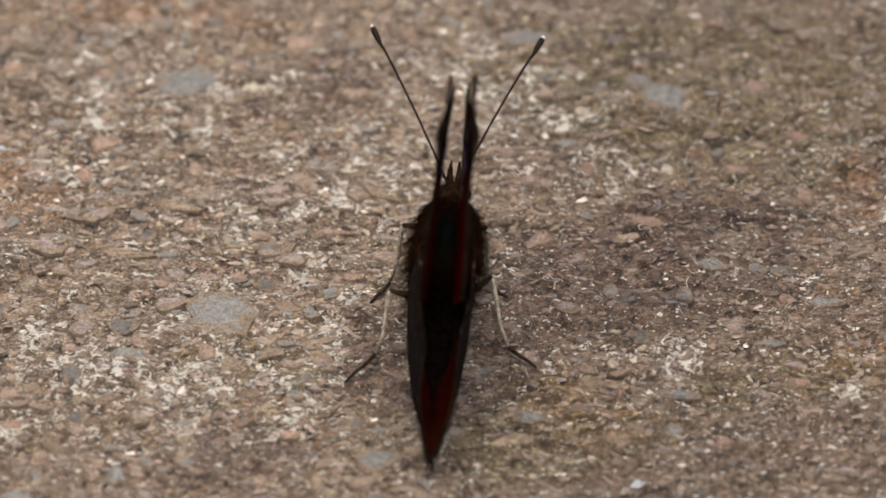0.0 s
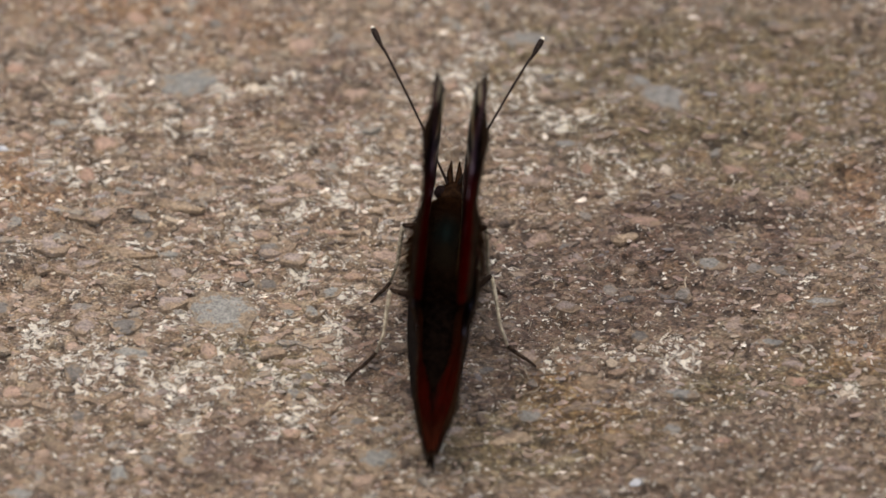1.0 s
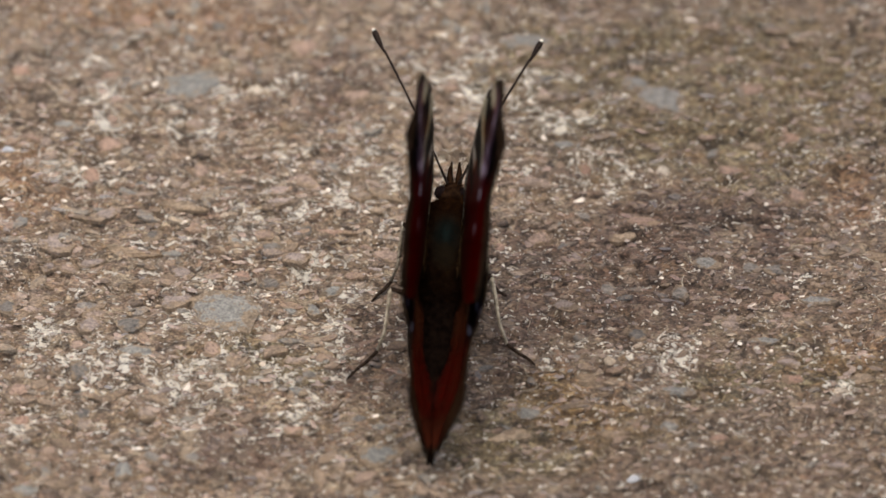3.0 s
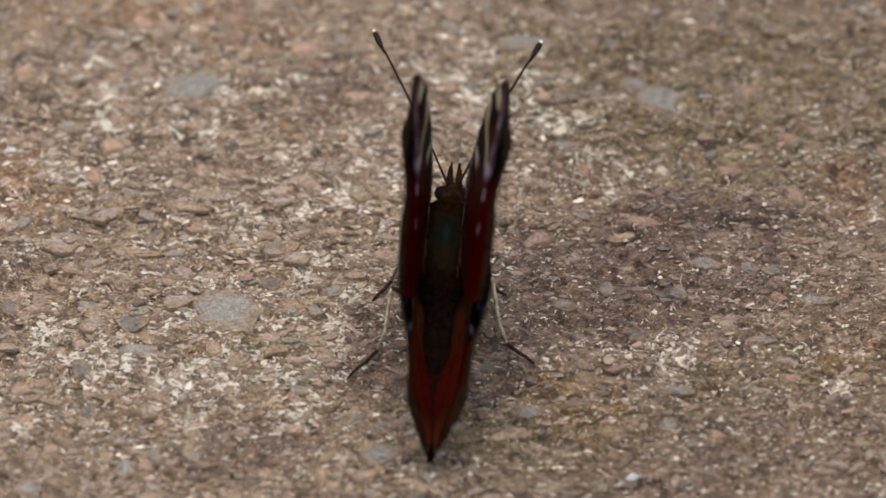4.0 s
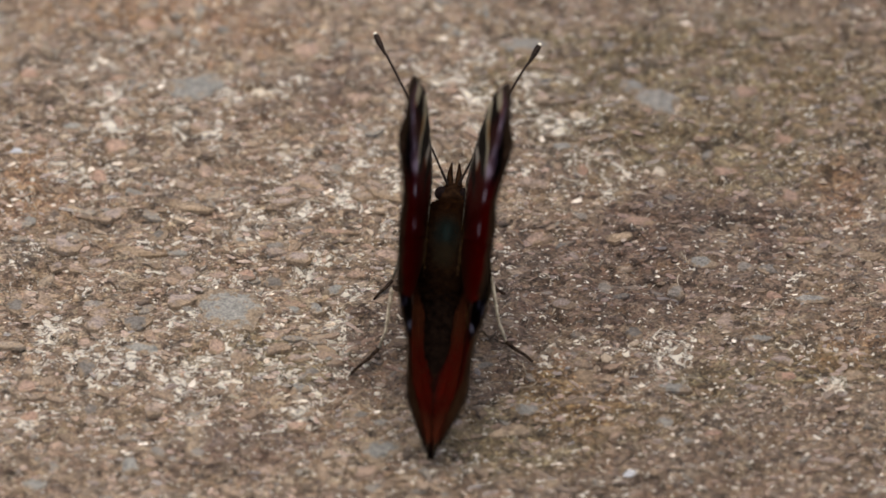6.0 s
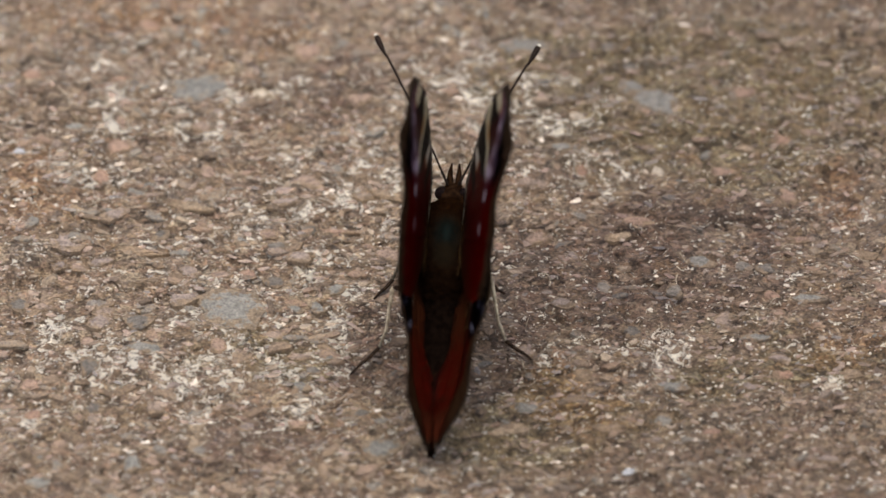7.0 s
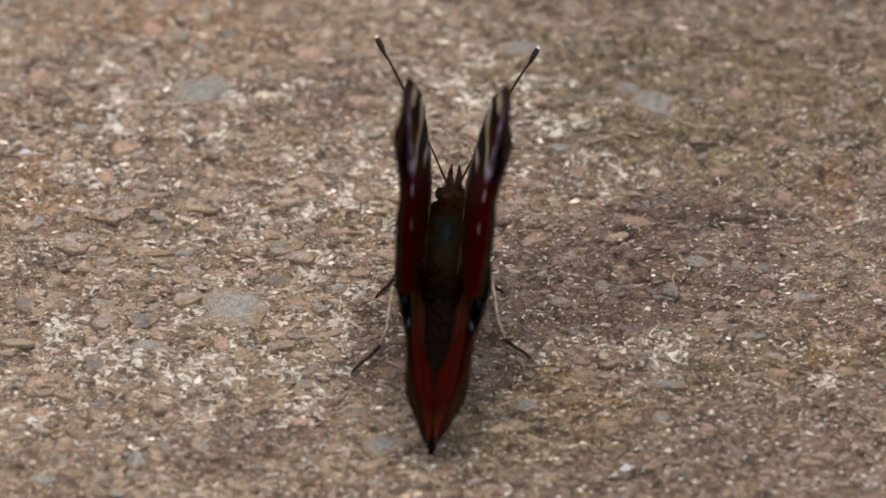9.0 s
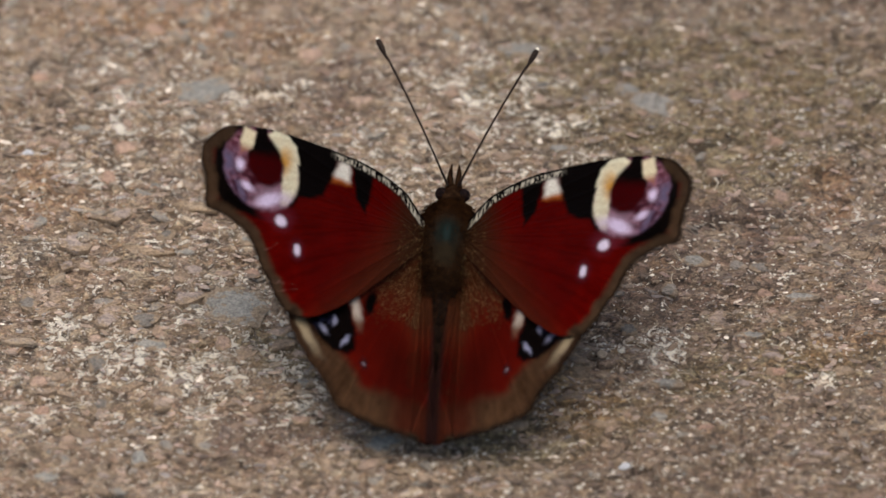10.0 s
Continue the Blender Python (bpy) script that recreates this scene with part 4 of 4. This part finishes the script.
def fringe(outline, root, span, side, shape, rng):
    """Short scale hairs along a wing's outer margin, between two shares of its outline."""
    bm = bmesh.new()
    edge = spline(outline, 900)
    root = np.array(root, float)
    for i in range(int(900 * span[0]), int(900 * span[1])):
        for _ in range(2):
            q = edge[i]
            d = (q - root) / np.linalg.norm(q - root)
            q = q - d * rng.uniform(0.05, 0.4)
            w = float(shape(np.array([q[0]]), np.array([q[1]]), np.array([0.2]))[0]) + rng.uniform(-0.06, 0.06)
            base = Vector(((q[0] + 0.577 * w) * side, q[1] - 0.667 * w, w))
            tuft(bm, base, Vector(((d[0] + rng.uniform(-0.4, 0.4)) * side, d[1] + rng.uniform(-0.4, 0.4), rng.uniform(-0.35, 0.25))), rng.uniform(0.3, 0.75), 0.03)
    return bm


def build_butterfly():
    rng = random.Random(5)
    b = new("butterfly")
    b.matrix_basis = pose(HINGE.x * MM, HINGE.y * MM, 0, 0, 0, -4.64)
    tagged(b, "peacock butterfly with red eyespotted wings resting on stone", "butterfly")
    thorax_s = [(4.2, 0.4, -0.8, 1.0, 0.9), (3.3, 0.4, -0.8, 2.0, 1.8), (2.0, 0.3, -1.2, 2.7, 2.5), (0.2, 0.25, -1.6, 3.2, 3.0), (-2.0, 0.2, -1.8, 3.3, 3.0), (-4.0, 0.15, -1.9, 2.75, 2.55), (-5.8, 0.15, -1.9, 2.2, 2.0), (-7.4, 0.15, -1.9, 1.6, 1.5)]
    thorax = part("thorax", blob(thorax_s, lump=0.15), CUTICLE, b, "dark greenish-brown furry thorax", BODY)
    part("fur", fur(thorax_s, 7000, 1.25, 0.030, rng, 0.8, True), FUR, thorax)
    abd_s = [(-2.5, 0.15, -1.2, 2.2, 1.9), (-5.5, 0.1, -1.6, 2.0, 1.6), (-8.0, 0.05, -1.8, 1.95, 1.4), (-11.0, 0, -1.8, 1.85, 1.3), (-14.0, 0, -1.6, 1.6, 1.1), (-16.8, 0, -1.3, 1.1, 0.75), (-18.6, 0, -1.0, 0.3, 0.25)]
    abdomen = part("abdomen", blob(abd_s, lump=0.08, seed=4), FUR_GREY, b, "dark brown hairy abdomen", BODY @ SWING)
    part("fur", fur(abd_s, 4200, 1.15, 0.026, rng, 1.8), FUR_GREY, abdomen)
    head_s = [(3.6, 0.4, -0.6, 0.8, 0.8), (4.2, 0.45, -0.6, 1.25, 1.05), (5.0, 0.48, -0.7, 1.3, 1.1), (5.8, 0.5, -0.9, 0.9, 0.85), (6.3, 0.5, -1.0, 0.35, 0.4)]
    head = part("head", blob(head_s, 14, 0.08, 8), FUR_DARK, b, "", BODY)
    part("fur", fur(head_s, 420, 0.6, 0.03, rng, -0.4), FUR, head)
    for sx in (-1, 1):
        bm = bmesh.new()
        bmesh.ops.create_uvsphere(bm, u_segments=16, v_segments=10, radius=0.72 * MM)
        part("eye", bm, EYE_DARK, head, "dark round eye", pose((0.48 + sx * 1.12) * MM, 4.9 * MM, -0.45 * MM))
        part("palp", tube([(0.5 + sx * 0.35, 5.6, -1.0), (0.5 + sx * 0.45, 6.7, -1.1), (0.5 + sx * 0.45, 7.7, -0.9), (0.5 + sx * 0.38, 8.6, -0.55)], [0.36, 0.38, 0.28, 0.06], 8), FUR_DARK, head, "pointed hairy palp")
    for tip in ((-8.69, 20.49, 4.22), (8.2, 20.17, 4.84)):
        t = Vector(tip)
        r = Vector((0.45 + (0.55 if tip[0] > 0 else -0.55), 5.7, 0.0))
        bend = Vector((0.25 if tip[0] < 0 else -0.25, 0.0, 0.0))
        pts = [r.lerp(t, f) + bend * math.sin(f * math.pi) for f in (0, 0.2, 0.4, 0.6, 0.78, 0.86)]
        ant = part("antenna", tube(pts, [0.14, 0.115, 0.11, 0.11, 0.115, 0.13], 8), SHAFT, b, "thin dark antenna", BODY)
        part("club", tube([r.lerp(t, f) for f in (0.85, 0.88, 0.92, 0.96, 0.985)], [0.1, 0.17, 0.29, 0.31, 0.24], 10), SHAFT, ant, "black antenna club")
        part("tip", tube([r.lerp(t, f) for f in (0.98, 0.992, 1.0)], [0.25, 0.2, 0.08], 8), TIP, ant, "pale antenna tip")
    # four walking legs: hip, knee, ankle, toe; millimetres in the place
    turn = b.matrix_basis.to_3x3().inverted()
    base = Vector((HINGE.x, HINGE.y, 0))

    def own(q):
        return turn @ (Vector(q) - base)
    for hip, knee, ankle, toe in (((-1.6, -5.2, 7.4), (-3.89, -4.41, 7.0), (-5.2, -5.7, 0.6), (-7.1, -8.1, 0.25)), ((-1.6, -13.0, 4.9), (-5.11, -12.7, 6.0), (-6.5, -16.2, 0.9), (-9.4, -19.3, 0.25)),
                                  ((2.0, -5.2, 7.4), (4.17, -4.83, 7.0), (4.9, -6.6, 0.8), (6.8, -8.1, 0.25)), ((2.0, -12.8, 4.9), (4.69, -10.65, 6.0), (6.3, -15.2, 0.9), (9.0, -17.3, 0.25))):
        h, k, a, t = (own(q) for q in (hip, knee, ankle, toe))
        at = Matrix.Translation(t * MM)
        leg = part("leg", tube([k - t, k.lerp(a, 0.08) - t, k.lerp(a, 0.35) - t + Vector((-0.12 if toe[0] > 0 else 0.12, 0.1, 0.1)), k.lerp(a, 0.7) - t + Vector((-0.3 if toe[0] > 0 else 0.3, 0.1, 0)), a - t], [0.19, 0.23, 0.20, 0.18, 0.16], 8), LEG, b, "thin tan leg with dark femur", at)
        part("femur", tube([h - t, h.lerp(k, 0.6) - t, k - t, k.lerp(a, 0.05) - t], [0.36, 0.30, 0.24, 0.2], 8), LEG_DARK, leg, "dark femur")
        part("tarsus", tube([a - t, a.lerp(t, 0.35) - t + Vector((0, 0, -0.15)), a.lerp(t, 0.7) - t, Vector((0, 0, -0.15))], [0.21, 0.19, 0.17, 0.12], 8), LEG_DARK, leg, "dark jointed foot")
        if toe[0] < 0 and knee[2] > 6.5:
            cam.data.dof.use_dof = True
            cam.data.dof.focus_object = leg
            cam.data.dof.aperture_fstop = 20.0
    fore = [(0.2, 1.2), (1.1, 2.0), (2.8, 3.6), (5.2, 4.6), (7.9, 5.2), (11.3, 5.35), (14.3, 5.35), (16.9, 5.25), (20.0, 4.9), (22.6, 4.2), (24.5, 3.3), (25.9, 1.7), (26.6, 0.0), (26.4, -1.8), (25.9, -3.4), (25.7, -5.0),
            (25.4, -6.4), (23.7, -6.5), (21.9, -7.0), (20.2, -8.2), (18.9, -10.4), (17.5, -12.3), (16.4, -14.1), (14.9, -15.0), (12.6, -14.7), (10.1, -13.0), (7.2, -10.3), (3.0, -5.5), (0.3, -2.2)]
    hind = [(0.6, -1.2), (6.0, -4.0), (11.0, -8.0), (14.6, -12.0), (15.2, -14.2), (14.7, -15.8), (13.7, -17.4), (11.9, -19.4), (10.4, -21.0), (9.2, -22.8), (7.9, -23.6), (5.4, -23.9), (2.9, -24.1), (1.0, -24.0), (0.1, -23.9), (-0.6, -24.1), (-1.4, -24.4), (-2.2, -24.0), (-2.4, -21.0), (-2.1, -17.0), (-1.7, -12.0), (-0.9, -6.0)]
    wings = []
    for side in (-1, 1):
        f = child("forewing", wing_mesh("forewing", fore, (0.0, -0.3), 0.36, 0.835, FORE, side, fore_shape), b, None, "crimson forewing with cream and lilac eyespot")
        h = child("hindwing", wing_mesh("hindwing", hind, (0.2, -2.6), 0.17, 0.74, HIND, side, hind_shape), b, None, "rust-brown hindwing with blue and black eyespot")
        part("hair", wing_hair(side, rng, 520, (0.2, 5.2), (-11.5, -4.5), hind_shape, 0.25), WING_HAIR, h, "golden-brown hairs")
        part("hair", wing_hair(side, rng, 620, (-2.0, 1.2), (-21.0, -6.0), hind_shape, 0.5, 1.15), INNER_HAIR, h, "brown hairs along the inner fold")
        part("hair", wing_hair(side, rng, 150, (0.2, 3.0), (-5.0, 0.5), fore_shape, 0.3), WING_HAIR, f, "golden-brown hairs")
        part("fringe", fringe(fore, (0.0, -0.3), (0.38, 0.86), side, fore_shape, rng), FRINGE, f, "sooty brown fringe")
        part("fringe", fringe(hind, (0.2, -2.6), (0.2, 0.72), side, hind_shape, rng), FRINGE, h, "sooty brown fringe")
        if side < 0:
            part("scuff", scuffs(side, rng), SCUFF, f, "pale scuffed streaks in the scales")
        wings += [(f, side), (h, side)]
    return wings


WINGS = build_butterfly()


# ---------------------------------------------------------------- loose grains and stones
def grains():
    rng = np.random.RandomState(11)
    n = 12000
    x, y = rng.uniform(-55, 55, n), rng.uniform(-49, 51, n)
    z = ground_height(x, y)
    size = 0.10 + 0.28 * rng.random_sample(n) ** 2.4
    base = np.array([(1, 0, 0), (0.3, 0.95, 0.1), (-0.8, 0.6, 0), (-0.8, -0.6, 0.1), (0.3, -0.95, 0), (0.1, 0.15, 0.75), (-0.2, -0.1, -0.8)])
    tri = np.array([(0, 1, 5), (1, 2, 5), (2, 3, 5), (3, 4, 5), (4, 0, 5), (1, 0, 6), (2, 1, 6), (3, 2, 6), (4, 3, 6), (0, 4, 6)])
    a = rng.normal(0.0, 0.5, n) + math.pi * (rng.random_sample(n) < 0.5)
    v = base[None] * (1 + rng.uniform(-0.35, 0.35, (n, 7, 3)))
    v = v * np.stack([size * rng.uniform(1.1, 2.6, n), size * 0.9, size * rng.uniform(0.3, 0.6, n)], -1)[:, None, :]
    c, s = np.cos(a)[:, None], np.sin(a)[:, None]
    vx, vy = v[:, :, 0] * c - v[:, :, 1] * s, v[:, :, 0] * s + v[:, :, 1] * c
    co = np.stack([vx + x[:, None], vy + y[:, None], v[:, :, 2] + z[:, None] + 0.0], -1).reshape(-1, 3)
    f = (tri[None] + (np.arange(n) * 7)[:, None, None]).reshape(-1, 3)
    me = mesh_of("grains", co * MM, f.tolist(), [GRAINS], False)
    ob = child("grains", me, GROUND_OB, None, "loose sandy grains")
    fx, fy = np.repeat(x, 7), np.repeat(y, 7)
    for key, val in (("stain_shade", mottle(fx, fy, STAINS_SHADE)), ("dull", dullness(fx, fy))):
        at = me.attributes.new(key, "FLOAT", "POINT")
        at.data.foreach_set("value", np.asarray(val, dtype=np.float32))
    tagged(ob, kind="stuff")


def crumbs():
    """Crumbs of the white crust, flat and angular, strewn where the crust is thick."""
    rng = np.random.RandomState(31)
    x, y = rng.uniform(-47, 47, 26000), rng.uniform(-38, 42, 26000)
    keep = rng.random_sample(26000) < 0.006 + 0.06 * mottle(x, y, CRUSTS) ** 2
    x, y = x[keep], y[keep]
    n = len(x)
    size = 0.08 + 0.13 * rng.random_sample(n) ** 2
    ring = 6
    a = (np.arange(ring)[None] + rng.uniform(-0.35, 0.35, (n, ring))) * math.tau / ring + rng.uniform(0, math.tau, n)[:, None]
    r = size[:, None] * rng.uniform(0.35, 1.7, (n, ring))
    z = ground_height(x, y)[:, None]
    top = np.stack([x[:, None] + np.cos(a) * r * 1.2, y[:, None] + np.sin(a) * r * 0.8, z + size[:, None] * rng.uniform(0.05, 0.3, (n, ring))], -1)
    foot = np.stack([x[:, None] + np.cos(a) * r * 1.4, y[:, None] + np.sin(a) * r, z - 0.25 + 0 * a], -1)
    co = np.concatenate([top, foot], 1).reshape(-1, 3)
    faces = []
    for i in range(n):
        b = i * 2 * ring
        faces.append(tuple(range(b, b + ring)))
        faces += [(b + ring + k, b + ring + (k + 1) % ring, b + (k + 1) % ring, b + k) for k in range(ring)]
    ob = child("crust_crumbs", mesh_of("crust_crumbs", co * MM, faces, [CRUST], False), GROUND_OB, None, "crumbs of whitish mineral crust")
    tagged(ob, kind="stuff")


def pebbles():
    """Angular chips of many colours, half sunk in the matrix."""
    rng = np.random.RandomState(57)
    n, ring = 1700, 7
    x, y = rng.uniform(-48, 48, n), rng.uniform(-40, 44, n)
    clear = np.ones(n, dtype=bool)
    for q in STONES_BLUE + STONES_PINK + STONES_WHITE:
        clear &= ((x - q[0]) / (q[2] + 0.3)) ** 2 + ((y - q[1]) / (q[3] + 0.3)) ** 2 > 1.0
    x, y = x[clear], y[clear]
    n = len(x)
    size = (0.28 + 0.5 * rng.random_sample(n) ** 2.2) * (1 - 0.3 * dullness(x, y))
    long = rng.uniform(1.1, 2.5, n)
    a = (np.arange(ring)[None] + rng.uniform(-0.4, 0.4, (n, ring))) * math.tau / ring
    r = size[:, None] * rng.uniform(0.55, 1.3, (n, ring))
    turn = rng.normal(0.0, 0.45, n)[:, None]
    tx, ty = rng.uniform(-0.3, 0.3, n)[:, None], rng.uniform(-0.3, 0.3, n)[:, None]
    z0 = ground_height(x, y)[:, None]
    rows = []
    for k, h in ((1.0, -0.35), (0.93, 0.14), (0.68, 0.26)):
        px, py = np.cos(a) * r * k * long[:, None], np.sin(a) * r * k
        qx, qy = px * np.cos(turn) - py * np.sin(turn), px * np.sin(turn) + py * np.cos(turn)
        rows.append(np.stack([x[:, None] + qx, y[:, None] + qy, z0 + size[:, None] * (h + rng.uniform(-0.06, 0.06, (n, ring))) + (tx * qx + ty * qy)], -1))
    co = np.concatenate(rows, 1).reshape(-1, 3)
    faces = []
    for i in range(n):
        b = i * 3 * ring
        for j in range(2):
            faces += [(b + j * ring + k, b + j * ring + (k + 1) % ring, b + (j + 1) * ring + (k + 1) % ring, b + (j + 1) * ring + k) for k in range(ring)]
        faces.append(tuple(range(b + 2 * ring, b + 3 * ring)))
    me = mesh_of("pebbles", co * MM, faces, [CHIPS], False)
    ob = child("pebbles", me, GROUND_OB, None, "small angular chips of brown, pinkish and grey stone")
    fx, fy = co[:, 0], co[:, 1]
    for key, val in (("stain_shade", mottle(fx, fy, STAINS_SHADE)), ("dull", dullness(fx, fy))):
        at = me.attributes.new(key, "FLOAT", "POINT")
        at.data.foreach_set("value", np.asarray(val, dtype=np.float32))
    tagged(ob, kind="stuff")


def fibres():
    """Short dry plant fibres caught in the rough surface."""
    rng = random.Random(77)
    verts, faces = [], []
    for _ in range(170):
        x, y, a = rng.uniform(-45, 45), rng.uniform(-36, 38), rng.uniform(0, math.tau)
        bend, step, r = rng.uniform(-0.5, 0.5), rng.uniform(0.18, 0.5), rng.uniform(0.03, 0.065)
        first = len(verts)
        for i in range(6):
            z = low(x, y) + 0.08
            nx, ny = -math.sin(a), math.cos(a)
            for ox, oz in ((1, 0), (-0.5, 0.87), (-0.5, -0.87)):
                verts.append(((x + nx * ox * r) * MM, (y + ny * ox * r) * MM, (z + oz * r) * MM))
            a += bend * rng.uniform(0.3, 1.4)
            x, y = x + math.cos(a) * step, y + math.sin(a) * step
        for i in range(5):
            for k in range(3):
                p0, p1 = first + i * 3 + k, first + i * 3 + (k + 1) % 3
                faces.append((p0, p1, p1 + 3, p0 + 3))
    ob = child("fibres", mesh_of("fibres", verts, faces, [FIBRE]), GROUND_OB, None, "short dry plant fibres")
    tagged(ob, kind="stuff")


def stone_mesh(name, seed, flake=False):
    """A low, angular, irregular stone, or a thin layered flake; one millimetre in half width."""
    rng = random.Random(seed * 7 + 3)
    sides = rng.randint(9, 13)
    turns = [(k + rng.uniform(-0.38, 0.38)) * math.tau / sides for k in range(sides)]
    out = [rng.uniform(0.72, 1.2) + 0.14 * math.cos(2 * a + seed) for a in turns]
    slope, lean = rng.uniform(-0.2, 0.2), rng.uniform(-0.2, 0.2)
    if flake:
        levels = ((1.0, -1.2, 0.0), (1.0, 0.30, 0.08), (0.93, 0.52, 0.08), (0.72, 0.58, 0.10), (0.64, 0.86, 0.10))
    else:
        levels = ((0.95, -0.9, 0.0), (1.0, 0.2, 0.14), (0.84, 0.60, 0.12), (0.5, 0.80, 0.12))
    verts, faces = [], []
    for j, (r, z, wob) in enumerate(levels):
        dx, dy = (rng.uniform(-0.12, 0.12), rng.uniform(-0.12, 0.12)) if j > 2 else (0.0, 0.0)
        for a, q in zip(turns, out):
            chip = rng.uniform(0.9, 1.06) if j > 1 else 1.0
            x, y = math.cos(a) * r * q * chip + dx, math.sin(a) * r * q * chip + dy
            verts.append((x * MM, y * MM, (z + rng.uniform(-wob, wob) + (slope * x + lean * y if j else 0.0)) * MM))
    for j in range(len(levels) - 1):
        for k in range(sides):
            faces.append((j * sides + k, j * sides + (k + 1) % sides, (j + 1) * sides + (k + 1) % sides, (j + 1) * sides + k))
    faces.append(tuple(range((len(levels) - 1) * sides, len(levels) * sides)))
    faces.append(tuple(range(sides - 1, -1, -1)))
    return mesh_of(name, verts, faces, [], False)


def stones():
    shapes = {}

    def place(name, x, y, rx, ry, rz, turn, mat, k, sink=0.35, tilt=(0, 0)):
        key = (name, k % 11, mat.name)
        if key not in shapes:
            shapes[key] = stone_mesh(name, k % 11, name == "flake")
            shapes[key].materials.append(mat)
        ob = new(name, shapes[key])
        ob.parent = GROUND_OB
        ob.matrix_basis = pose(x * MM, y * MM, (low(x, y) - rz * sink) * MM, tilt[0], tilt[1], turn) @ Matrix.Diagonal((rx, ry, rz, 1))
    rng = random.Random(21)
    # larger stones: place, half sizes, turn
    for q in STONES_BLUE:
        place("stone", *q[:5], q[5], ST_BLUE if q[2] > 1.35 or int(q[0]) % 3 == 0 else ST_GREY, int(q[0] * 7), 0.22)
    for q in STONES_PINK:
        place("stone", *q[:5], q[5], ST_PINK, int(q[0] * 5), 0.35)
    for q in STONES_WHITE:
        place("stone", *q[:5], q[5], ST_QUARTZ if q[4] > 0.65 else ST_WHITE, int(q[0] * 3), 0.35)
    # flakes: the edge towards the sunless side lifts a little
    for flakes, mat in ((FLAKES_LAV, ST_LAVENDER), (FLAKES_GREY, ST_GREY), (FLAKES_BLUE, ST_BLUE), (FLAKES_PINK, ST_PINK), (FLAKES_TAN, ST_TAN)):
        for x, y, rx, ry, turn in flakes:
            place("flake", x, y, rx * 1.08, ry * 1.08, 0.20 + 0.07 * min(rx, ry, 1.2), turn, mat, int(x * 5 + y * 3), 0.15 if rx < 2.2 else 0.4, (rng.uniform(-9, -2), rng.uniform(-4, 4)))
    taken = STONES_BLUE + STONES_PINK + STONES_WHITE + FLAKES
    for i in range(130):
        s = 0.45 + 0.7 * rng.random() ** 2
        sx, sy = rng.uniform(-48, 48), rng.uniform(-40, 44)
        if any(((sx - q[0]) / (q[2] + s)) ** 2 + ((sy - q[1]) / (q[3] + s)) ** 2 < 1.3 for q in taken):
            continue
        mat = rng.choice((ST_MIXED, ST_MIXED, ST_MIXED, ST_PINK, ST_LAVENDER, ST_LAVENDER, ST_TAN))
        place("flake", sx, sy, s * rng.uniform(1.1, 2.0), s * rng.uniform(0.6, 0.95), s * rng.uniform(0.18, 0.32), rng.gauss(0, 25), mat, i, 0.3, (rng.uniform(-12, 3), rng.uniform(-8, 8)))


grains()
crumbs()
pebbles()
fibres()
stones()


# ---------------------------------------------------------------- what moves
def motions():
    # seconds, opening of the left and right forewings in degrees above the body's plane
    opening = [(0, 95.6, 88.9), (0.4, 94.1, 88.2), (0.8, 93.1, 87.3), (1.2, 91.9, 85.9), (1.6, 90.6, 84.7), (2.0, 90.0, 83.9), (2.4, 89.6, 83.7), (2.7, 89.3, 83.4),
               (3.8, 88.2, 82.0), (4.4, 87.2, 81.2), (5.0, 86.7, 81.3), (5.4, 87.0, 81.2), (5.7, 87.1, 81.2), (6.8, 87.0, 81.2), (7.2, 87.3, 81.2), (7.7, 87.2, 81.5), (8.0, 87.1, 81.2),
               (8.4, 86.6, 81.1), (8.8, 86.2, 81.1), (9.0, 85.8, 81.1), (9.1, 86.0, 80.9), (9.2, 85.3, 81.6), (9.3, 83.4, 81.2), (9.4, 82.6, 82.4), (9.5, 80.8, 83.0), (9.6, 78.8, 81.4), (9.7, 60.2, 63.8),
               (9.8, 42.4, 45.7), (9.9, 33.2, 36.4), (10.0, 31.0, 29.6)]
    sweep = {9.4: -0.3, 9.5: -0.5, 9.6: -0.8, 9.7: -1.6, 9.8: -1.9, 9.9: -1.0}      # the forewings lag a little while they open
    # how much steeper than the forewings the two hindwings stand
    steeper = {9.4: (-1.0, 0.8), 9.5: (-1.0, 1.5), 9.6: (-1.0, 1.5), 9.7: (-0.5, 2.0), 9.8: (-1.2, 1.6), 9.9: (-1.8, 1.4), 10.0: (-2.0, 1.4)}
    for ob, side in WINGS:
        fore = ob.name.startswith("forewing")
        rows = []
        for t, left, right in opening:
            more = (0.0, 0.0) if fore else steeper.get(t, (0.0, 0.0))
            a = left + more[0] if side < 0 else right + more[1]
            base = BODY if fore else BODY @ SWING
            rows.append((t, base @ pose(side * HX * MM, 0, 0, 0, -side * a) @ pose(0, 0, 0, 0, 0, side * sweep.get(t, 0.0) if fore else 0.0)))
        walk(ob, rows)


motions()
